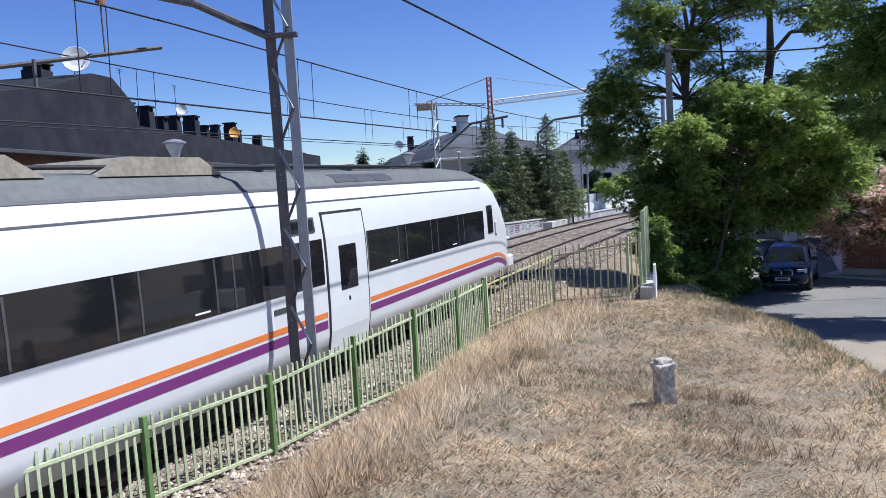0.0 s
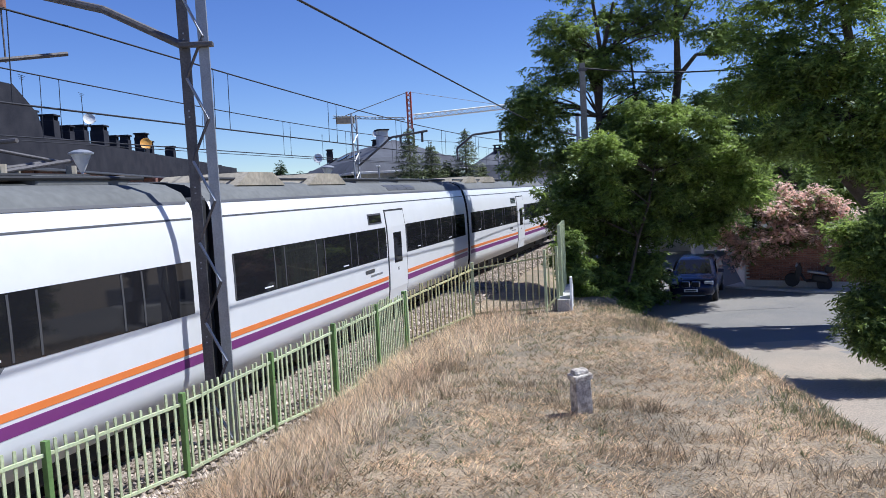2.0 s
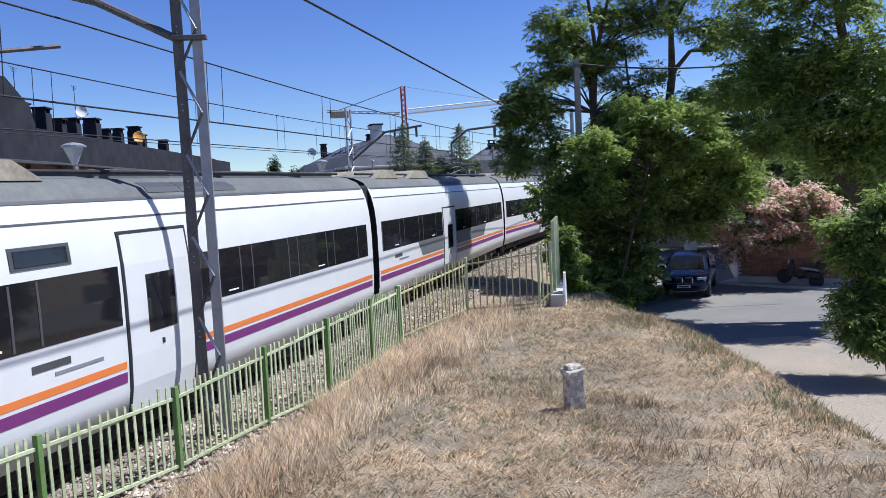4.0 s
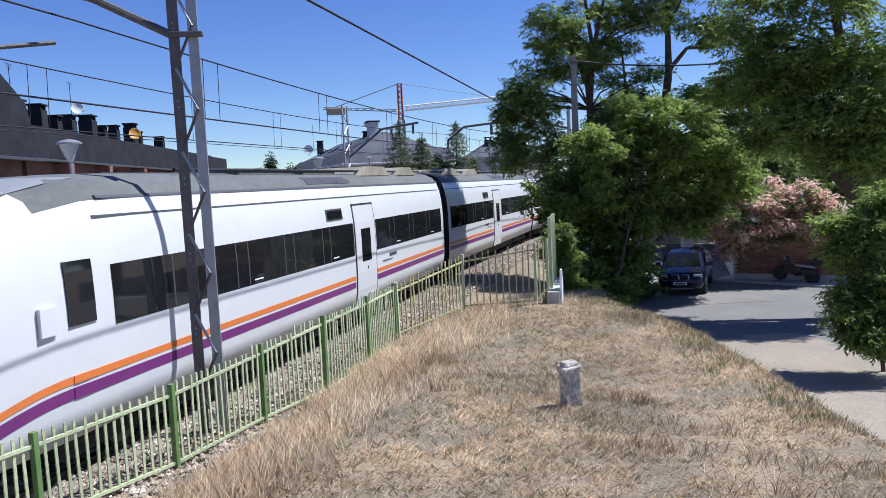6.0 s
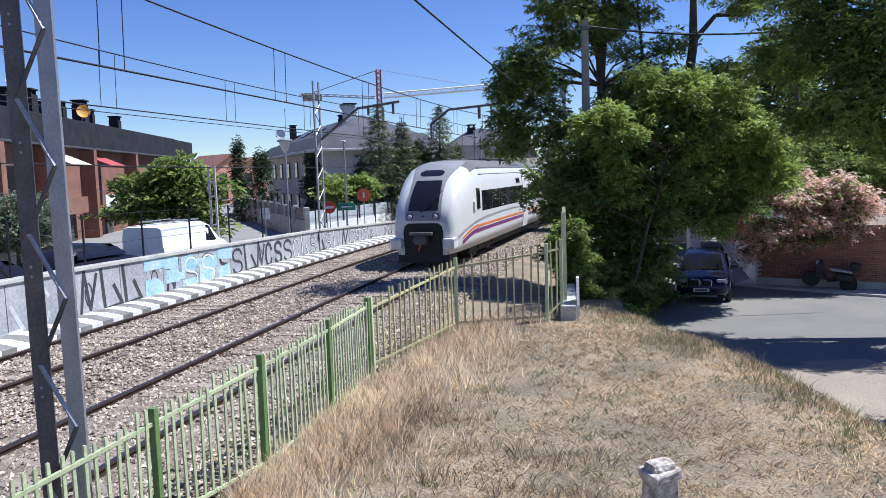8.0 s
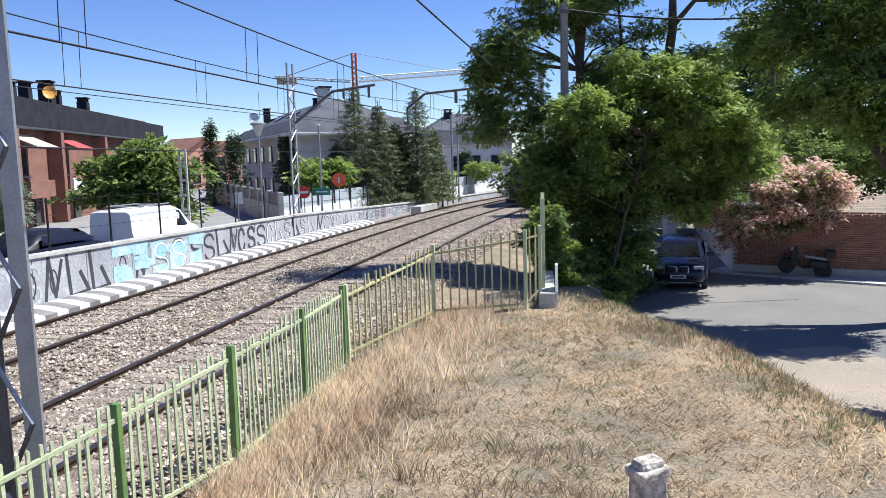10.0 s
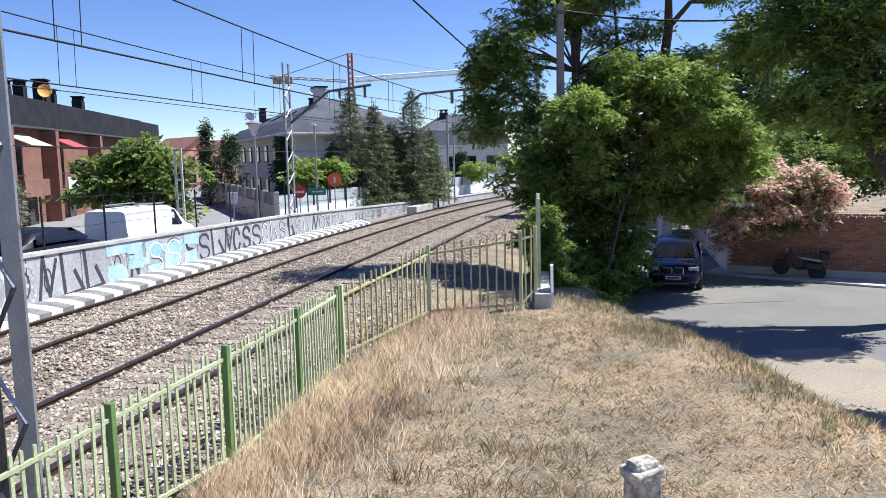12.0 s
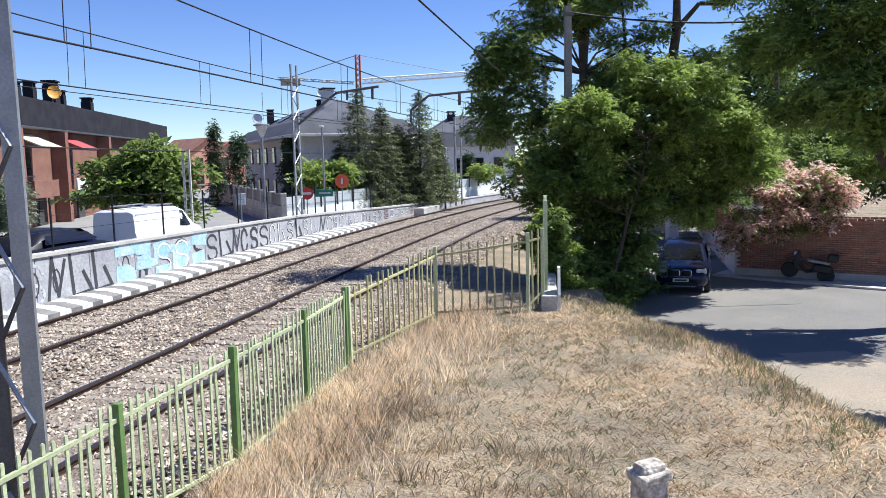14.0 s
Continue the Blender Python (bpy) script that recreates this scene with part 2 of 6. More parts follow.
def prism(outline, y0, y1):
    """An outline of (x, z) pairs pulled from y0 to y1."""
    bm = bmesh.new()
    a = [bm.verts.new((x, y0, z)) for x, z in outline]
    b = [bm.verts.new((x, y1, z)) for x, z in outline]
    n = len(outline)
    for k in range(n):
        bm.faces.new((a[k], a[(k + 1) % n], b[(k + 1) % n], b[k]))
    bm.faces.new(a[::-1])
    bm.faces.new(b)
    bmesh.ops.recalc_face_normals(bm, faces=bm.faces)
    return bm


# ---- the railway's line: s metres along it, l metres to its right ----
PHI, NB, K1, K2 = radians(15.855), -8.541, -0.002327, 0.00016033
TRACK_GAP = 4.31


def bend(s):
    def f(u):
        return K1 * u * u / 2 + K2 * u ** 3 / 6

    def g(u):
        return K1 * u + K2 * u * u / 2
    if s < -8:
        return f(-8) + g(-8) * (s + 8)
    if s > 66:
        return f(66) + g(66) * (s - 66)
    return f(s)


def slope(s):
    u = min(max(s, -8), 66)
    return K1 * u + K2 * u * u / 2


def tp(s, l, z=0.0):
    n = NB + bend(s) + l
    return Vector((s * math.sin(PHI) + n * math.cos(PHI), s * math.cos(PHI) - n * math.sin(PHI), z))


def heading(s):
    """Degrees about z that turn local x along the line."""
    return 90 - math.degrees(PHI + math.atan(slope(s)))


def tframe(s, l, z=0.0):
    p = tp(s, l, z)
    return pose(p.x, p.y, p.z, 0, 0, heading(s))


def polar(az, d, z=0.0):
    return Vector((math.sin(radians(az)) * d, math.cos(radians(az)) * d, z))


def track_of(x, y):
    s = x * math.sin(PHI) + y * math.cos(PHI)
    return s, x * math.cos(PHI) - y * math.sin(PHI) - NB - bend(s)


def smooth(a, b, v):
    u = min(max((v - a) / (b - a), 0), 1)
    return u * u * (3 - 2 * u)


def bank_edge(y):
    return float(np.interp(y, [-20, 4, 9, 13, 16, 18.5, 20.5, 23, 27, 40], [4.6, 4.7, 4.95, 5.3, 5.35, 5.15, 4.7, 4.4, 5.6, 6.0]))


def road_z(y):
    return float(np.interp(y, [0, 12, 30, 60], [-0.55, -0.85, -1.35, -1.1]))


def ground_z(x, y):
    s, l = track_of(x, y)
    d = math.hypot(x, y)
    if l < -6.4:
        return 0.2 if l < -6.75 else -0.15
    z = -0.16
    if l > 1.9:
        top = 1.9 * math.exp(-d / 6.5) - 0.55 * smooth(22, 30, y)
        z = -0.16 + (top + 0.16) * smooth(2.7, 5.3, l)
        z += 0.05 * noise.noise((x * 0.35, y * 0.35, 0)) + 0.02 * noise.noise((x * 1.3, y * 1.3, 3))
        over = x - bank_edge(y)
        if over > -0.3:
            z = z + (road_z(y) - 0.03 - z) * smooth(-0.3, 1.5, over)
    return z


M["milestone"] = mat("milestone_paint", (0.68, 0.62, 0.52), 0.95, 0, 0.5, 9, 34, 0.6, (0.24, 0.205, 0.17))


# ---- ground, road, railway ----
def make_ground():
    xs = np.concatenate([np.linspace(-900, -70, 8)[:-1], np.linspace(-70, -14, 29)[:-1], np.linspace(-14, 16, 101)[:-1], np.linspace(16, 70, 19)[:-1], np.linspace(70, 900, 8)])
    ys = np.concatenate([np.linspace(-300, -20, 5)[:-1], np.linspace(-20, 2, 23)[:-1], np.linspace(2, 30, 94)[:-1], np.linspace(30, 110, 60)[:-1], np.linspace(110, 1800, 9)])
    verts = [(x, y, ground_z(x, y)) for y in ys for x in xs]
    w = len(xs)
    faces = [(j * w + i, j * w + i + 1, (j + 1) * w + i + 1, (j + 1) * w + i) for j in range(len(ys) - 1) for i in range(w - 1)]
    ob = raw("ground", verts, faces, M["ground"], smooth=True)
    tagged(ob, "dry sandy ground with sparse burnt grass", "ground", kind="structure")


def strip(name, material, s0, s1, step, lines, label, category, bumpy=0.0):
    """A ribbon along the railway through (l, z) pairs."""
    ss = np.arange(s0, s1 + step / 2, step)
    verts, faces = [], []
    for s in ss:
        for l, z in lines:
            verts.append(tp(s, l, z + (bumpy * noise.noise((s * 1.7, l * 1.7, 0)) if bumpy else 0)))
    w = len(lines)
    for j in range(len(ss) - 1):
        for i in range(w - 1):
            faces.append((j * w + i, j * w + i + 1, (j + 1) * w + i + 1, (j + 1) * w + i))
    ob = raw(name, verts, faces, material, smooth=bumpy > 0)
    if label:
        tagged(ob, label, category, kind="structure")
    return ob


def make_road():
    ys = np.linspace(-14, 62, 230)
    verts, faces = [], []
    cols = np.linspace(0, 1, 70)
    for y in ys:
        a, b = bank_edge(y) + 0.7, 27.0
        for c in cols:
            x = a + (b - a) * c
            verts.append((x, y, road_z(y) + 0.02 + 0.015 * noise.noise((x * 0.5, y * 0.5, 7))))
    w = len(cols)
    faces = [(j * w + i, j * w + i + 1, (j + 1) * w + i + 1, (j + 1) * w + i) for j in range(len(ys) - 1) for i in range(w - 1)]
    road = raw("road", verts, faces, (M["asphalt"], M["sand"]), smooth=True)
    for p in road.data.polygons:
        c = p.center
        if c.y + 2.6 * noise.noise((c.x * 0.4, c.y * 0.4, 0)) + 1.2 * noise.noise((c.x * 1.4, c.y * 1.4, 5)) < 20.4 - 0.25 * (c.x - 8):
            p.material_index = 1
    tagged(road, "worn grey asphalt lane with a dusty sandy verge", "road", kind="structure")
    street = strip("road", M["street"], -30, 110, 4, [(-60, 0.215), (-6.8, 0.215)], "grey asphalt street behind the railway wall", "street")
    return street


def make_railway():
    strip("ground", M["ballast"], -40, 130, 0.5, [(-6.4, -0.14), (-5.6, -0.13), (-4.3, -0.13), (-2.6, -0.14), (-2.1, -0.16), (-1.4, -0.12), (0, -0.12), (1.4, -0.12), (1.9, -0.16), (2.5, -0.24)],
          "brown-grey crushed stone railway ballast", "ballast", 0.05)
    for centre, name in ((0.0, "railway_track"), (-TRACK_GAP, "railway_track")):
        track = empty(name, pose(0, 0, 0), "rusty steel rails on concrete sleepers in ballast", "railway track", "tracks", "structure")
        for side in (-0.9, 0.9):
            verts, faces = [], []
            prof = [(-0.07, -0.15), (-0.07, -0.13), (-0.012, -0.115), (-0.012, -0.045), (-0.036, -0.035), (-0.036, 0.0), (0.036, 0.0), (0.036, -0.035), (0.012, -0.045), (0.012, -0.115), (0.07, -0.13), (0.07, -0.15)]
            ss = np.arange(-40, 131, 1.0)
            for s in ss:
                for l, z in prof:
                    verts.append(tp(s, centre + side + l, z))
            w = len(prof)
            for j in range(len(ss) - 1):
                for i in range(w - 1):
                    faces.append((j * w + i, (j + 1) * w + i, (j + 1) * w + i + 1, j * w + i + 1))
            r = raw("rail", verts, faces, (M["rail"], M["rail_top"]), track)
            for k, p in enumerate(r.data.polygons):
                if k % (w - 1) == 5:
                    p.material_index = 1
        bm = bmesh.new()
        box(bm, 0, 0, -0.17, 0.26, 2.6, 0.12, 0.02)
        for y in (-0.9, 0.9):
            box(bm, 0, y - 0.11, -0.095, 0.12, 0.07, 0.04)
            box(bm, 0, y + 0.11, -0.095, 0.12, 0.07, 0.04)
        first = part("sleeper", bm, M["sleeper"], track)
        first.matrix_world = tframe(-6, centre)
        s = -5.4
        while s < 78:
            o = new("sleeper", first.data)
            o.parent = track
            o.matrix_world = tframe(s, centre)
            s += 0.6


def scatter_stones():
    rng = np.random.default_rng(4)
    verts, faces = [], []
    base = np.array([(1, 0, 0), (-1, 0, 0), (0, 1, 0), (0, -1, 0), (0, 0, 0.8), (0, 0, -0.6)], float)
    tri = [(0, 2, 4), (2, 1, 4), (1, 3, 4), (3, 0, 4), (2, 0, 5), (1, 2, 5), (3, 1, 5), (0, 3, 5)]
    for _ in range(58000):
        s = 3 + 48 * rng.random() ** 1.5
        l = rng.uniform(-6.2, 2.9)
        p = tp(s, l, -0.115 + rng.uniform(-0.03, 0.02))
        k = len(verts)
        r = rng.uniform(0.024, 0.056)
        a = rng.uniform(0, 6.28)
        sc = r * rng.uniform(0.65, 1.25, (6, 1)) * base
        c, sn = math.cos(a), math.sin(a)
        for v in sc:
            verts.append((p.x + c * v[0] - sn * v[1], p.y + sn * v[0] + c * v[1], p.z + v[2]))
        faces += [(k + x, k + y, k + z) for x, y, z in tri]
    ob = raw("ballast_stones", verts, faces, M["stone"])
    tagged(ob, "loose grey and brown ballast stones between the rails", "ballast", kind="stuff")


def make_wall():
    """Low retaining wall beyond the far track, with a striped platform edge at its foot."""
    wall = empty("wall_west", pose(0, 0, 0), "low grey concrete wall covered in graffiti", "wall", kind="structure")
    ss = np.arange(-20, 96.1, 2.0)
    zt = lambda s: float(np.interp(s, [-20, 20, 36, 48, 60, 96], [1.55, 1.35, 1.1, 0.72, 0.42, 0.3]))
    for k, s in enumerate(ss[:-1]):
        b = ss[k + 1]
        verts = []
        for u in (s + 0.012, b - 0.012):
            for l, z in ((-6.35, -0.4), (-6.35, zt(u) - 0.08), (-6.6, zt(u) - 0.08), (-6.6, -0.4)):
                verts.append(tp(u, l, z))
        raw("panel", verts, [(0, 1, 5, 4), (1, 2, 6, 5), (2, 3, 7, 6), (3, 0, 4, 7), (3, 2, 1, 0), (4, 5, 6, 7)], M["wall"], wall)
    verts, faces = [], []
    for s in ss:
        for l, z in ((-6.30, zt(s) - 0.08), (-6.30, zt(s)), (-6.66, zt(s)), (-6.66, zt(s) - 0.08)):
            verts.append(tp(s, l, z))
    for j in range(len(ss) - 1):
        for i in range(4):
            faces.append((j * 4 + i, j * 4 + (i + 1) % 4, (j + 1) * 4 + (i + 1) % 4, (j + 1) * 4 + i))
    raw("coping", verts, faces, M["concrete"], wall)
    # graffiti: strokes painted on the face
    rng = random.Random(12)
    colours = ["silverpaint", "blackpaint", "bluepaint", "purplepaint", "redpaint", "whitepaint"]
    pools = {c: ([], []) for c in colours}

    def stroke(c, pts, wd):
        vs, fs = pools[c]
        for (s0, z0), (s1, z1) in zip(pts, pts[1:]):
            dx, dz = s1 - s0, z1 - z0
            n = math.hypot(dx, dz) or 1
            ox, oz = -dz / n * wd, dx / n * wd
            ex, ez = dx / n * wd * 0.5, dz / n * wd * 0.5
            k = len(vs)
            lay = -6.344 + colours.index(c) * 0.002
            for s_, z_ in ((s0 - ex + ox, z0 - ez + oz), (s1 + ex + ox, z1 + ez + oz), (s1 + ex - ox, z1 + ez - oz), (s0 - ex - ox, z0 - ez - oz)):
                vs.append(tp(s_, lay, z_))
            fs.append((k, k + 1, k + 2, k + 3))

    def arc(cx, cz, rx, rz, a0, a1, n=9):
        return [(cx + rx * math.cos(a0 + (a1 - a0) * i / n), cz + rz * math.sin(a0 + (a1 - a0) * i / n)) for i in range(n + 1)]
    s = 6.0
    while s < 56:
        top = zt(s) - 0.14
        h = top - 0.0
        kind = rng.random()
        if 22.5 < s < 27.5:
            for _ in range(5):
                z = rng.uniform(0.1, top)
                stroke("bluepaint", [(s, z), (s + rng.uniform(0.5, 1.0), z + rng.uniform(-0.1, 0.1))], rng.uniform(0.08, 0.2))
        fill = "silverpaint" if s < 23 or 28 < s < 33 else ("whitepaint" if kind < 0.6 else "redpaint" if s > 44 else "silverpaint")
        line = "blackpaint" if s > 27 else rng.choice(["silverpaint", "blackpaint"])
        wdt = rng.uniform(0.5, 0.9)
        shape = rng.randrange(4)
        cx, cz = s + wdt / 2, h * 0.5
        if shape == 0:
            pts = arc(cx, cz, wdt * 0.45, h * 0.42, 0.4, 5.9)
        elif shape == 1:
            pts = [(s, 0.08), (s + wdt * 0.3, top), (s + wdt * 0.55, 0.2), (s + wdt, top - 0.1)]
        elif shape == 2:
            pts = arc(cx, cz + h * 0.2, wdt * 0.4, h * 0.2, 0, 4.6) + arc(cx, cz - h * 0.2, wdt * 0.4, h * 0.2, 1.5, -3)
        else:
            pts = [(s, top), (s + 0.08, 0.1), (s + wdt, 0.15), (s + wdt * 0.6, h * 0.6)]
        stroke(line, pts, rng.uniform(0.045, 0.075))
        stroke(fill, pts, rng.uniform(0.02, 0.035)) if line == "blackpaint" else None
        if rng.random() < 0.3:
            stroke("purplepaint" if s > 27 else "blackpaint", arc(cx, cz, wdt * 0.2, h * 0.25, 0, 6.3), 0.02)
        s += wdt + rng.uniform(0.05, 0.3)
    for c, (vs, fs) in pools.items():
        if fs:
            raw("graffiti", vs, fs, M[c], wall)
    # striped edge
    edge = empty("platform_edge", pose(0, 0, 0), "old low platform edge with white and dark stripes", "platform edge", kind="structure")
    for k in range(90):
        s = 8 + k * 0.4
        verts = []
        for u, sh in ((s, 0.0), (s + 0.395, 0.0)):
            for l, z in ((-5.55, -0.2), (-5.55, 0.02), (-5.9, 0.13), (-6.34, 0.14), (-6.34, -0.2)):
                verts.append(tp(u + (0.16 if l > -5.7 else 0), l, z - 0.003 * (k % 2)))
        fs = [(i, (i + 1) % 5, 5 + (i + 1) % 5, 5 + i) for i in range(5)] + [(4, 3, 2, 1, 0), (5, 6, 7, 8, 9)]
        if s < 46:
            raw("edge_block", verts, fs, M["whitepaint"] if k % 2 else M["greypaint"], edge)


# ---- the train ----
PROFILE = [(0.0, 0.42), (1.2, 0.42), (1.38, 0.55), (1.45, 0.95), (1.47, 1.4), (1.47, 2.3), (1.455, 2.72), (1.42, 3.05), (1.36, 3.35), (1.27, 3.60), (1.14, 3.78), (0.85, 3.92), (0.45, 3.98), (0.0, 4.0)]
TIP_D = [0.0, 0.05, 0.2, 0.5, 1.0, 1.6, 2.3, 3.1, 4.0, 5.0]
TIP_Z = [1.72, 1.98, 2.28, 2.68, 3.14, 3.53, 3.80, 3.94, 3.99, 4.0]
TIP_W = [1.02, 1.10, 1.18, 1.27, 1.35, 1.41, 1.45, 1.465, 1.47, 1.47]
END_LEN, MID_LEN = 21.2, 17.8


def side_y(z):
    zs = [p[1] for p in PROFILE[1:]]
    ys = [p[0] for p in PROFILE[1:]]
    return float(np.interp(z, zs, ys))


def nose_x(y, z):
    """Distance behind the tip at which the nose's skin passes through (y, z)."""
    lo, hi = 0.0, 5.0
    for _ in range(26):
        d = (lo + hi) / 2
        t, w = np.interp(d, TIP_D, TIP_Z), np.interp(d, TIP_D, TIP_W)
        zz = 0.42 + (z - 0.42) * 3.58 / (t - 0.42)
        if zz <= 4.0 and abs(y) * 1.47 / w <= side_y(zz):
            hi = d
        else:
            lo = d
    return hi


def shell(stations, zlo, zhi):
    """Skin between two heights of the profile. stations: (x, top height, half width)."""
    half = [p for p in PROFILE if zlo < p[1] < zhi]
    if zlo > 0.42:
        half = [(side_y(zlo), zlo)] + half
    else:
        half = [(0.0, 0.42)] + half
    half = half + ([(side_y(zhi), zhi)] if zhi < 4.0 else [(0.0, 4.0)])
    runs = [half, [(-y, z) for y, z in half]]
    bm = bmesh.new()
    for sgn, run in zip((1, -1), runs):
        rings = []
        for x, t, w in stations:
            rings.append([bm.verts.new((x, y * w / 1.47, 0.42 + (z - 0.42) * (t - 0.42) / 3.58)) for y, z in run])
        for a, b in zip(rings, rings[1:]):
            for i in range(len(run) - 1):
                f = (a[i], b[i], b[i + 1], a[i + 1])
                bm.faces.new(f if sgn > 0 else f[::-1])
    bmesh.ops.remove_doubles(bm, verts=bm.verts, dist=0.001)
    for f in bm.faces:
        f.smooth = True
    return bm


def band(x0, x1, z0, z1, side, out):
    """A panel on the body's side that follows its skin; a thin closed slab."""
    bm = bmesh.new()
    zs = [z0 + (z1 - z0) * i / 6 for i in range(7)]
    front = [[bm.verts.new((x, side * (side_y(z) + out), z)) for z in zs] for x in (x0, x1)]
    rear = [[bm.verts.new((x, side * (side_y(z) - 0.03), z)) for z in zs] for x in (x0, x1)]
    for i in range(6):
        bm.faces.new((front[0][i], front[1][i], front[1][i + 1], front[0][i + 1]))
    loop_f = front[0] + front[1][::-1]
    loop_r = rear[0] + rear[1][::-1]
    n = len(loop_f)
    for i in range(n):
        bm.faces.new((loop_f[i], loop_f[(i + 1) % n], loop_r[(i + 1) % n], loop_r[i]))
    bmesh.ops.recalc_face_normals(bm, faces=bm.faces)
    return bm


def nose_patch(outline, out, steps=10):
    """A patch on the nose. outline: rows of (z, half width at that height, offset)."""
    bm = bmesh.new()
    grid = []
    for z, y0, y1 in outline:
        row = []
        for i in range(steps + 1):
            y = y0 + (y1 - y0) * i / steps
            row.append(bm.verts.new((-nose_x(y, z) + out, y, z + out * 0.4)))
        grid.append(row)
    for a, b in zip(grid, grid[1:]):
        for i in range(steps):
            bm.faces.new((a[i], a[i + 1], b[i + 1], b[i]))
    for f in bm.faces:
        f.smooth = True
    return bm


def writing(text, size, parent, m, material, name="lettering"):
    cu = bpy.data.curves.new(name, "FONT")
    cu.body, cu.size, cu.extrude = text, size, 0.001
    tmp = new("tmp", cu)
    me = bpy.data.meshes.new_from_object(tmp)
    bpy.data.objects.remove(tmp)
    me.materials.clear()
    me.materials.append(material)
    ob = new(name, me)
    ob.parent = parent
    ob.matrix_local = m
    return ob


def bogie(parent, x):
    bm = bmesh.new()
    for y in (-1.05, 1.05):
        box(bm, x, y, 0.52, 3.0, 0.14, 0.22, 0.03)
        box(bm, x, y, 0.72, 0.9, 0.2, 0.2, 0.03)
        for dx in (-1.25, 1.25):
            box(bm, x + dx, y, 0.46, 0.34, 0.22, 0.34, 0.04)
    box(bm, x, 0, 0.55, 0.8, 2.1, 0.3, 0.03)
    b = part("bogie", bm, M["dark"], parent)
    for dx in (-1.25, 1.25):
        bm = bmesh.new()
        for y in (-0.88, 0.88):
            rod(bm, (x + dx, y - 0.06, 0.43), (x + dx, y + 0.06, 0.43), 0.42, n=20)
        rod(bm, (x + dx, -0.85, 0.43), (x + dx, 0.85, 0.43), 0.09, n=10)
        part("wheelset", bm, M["steel_dark_and_shaded"], b)


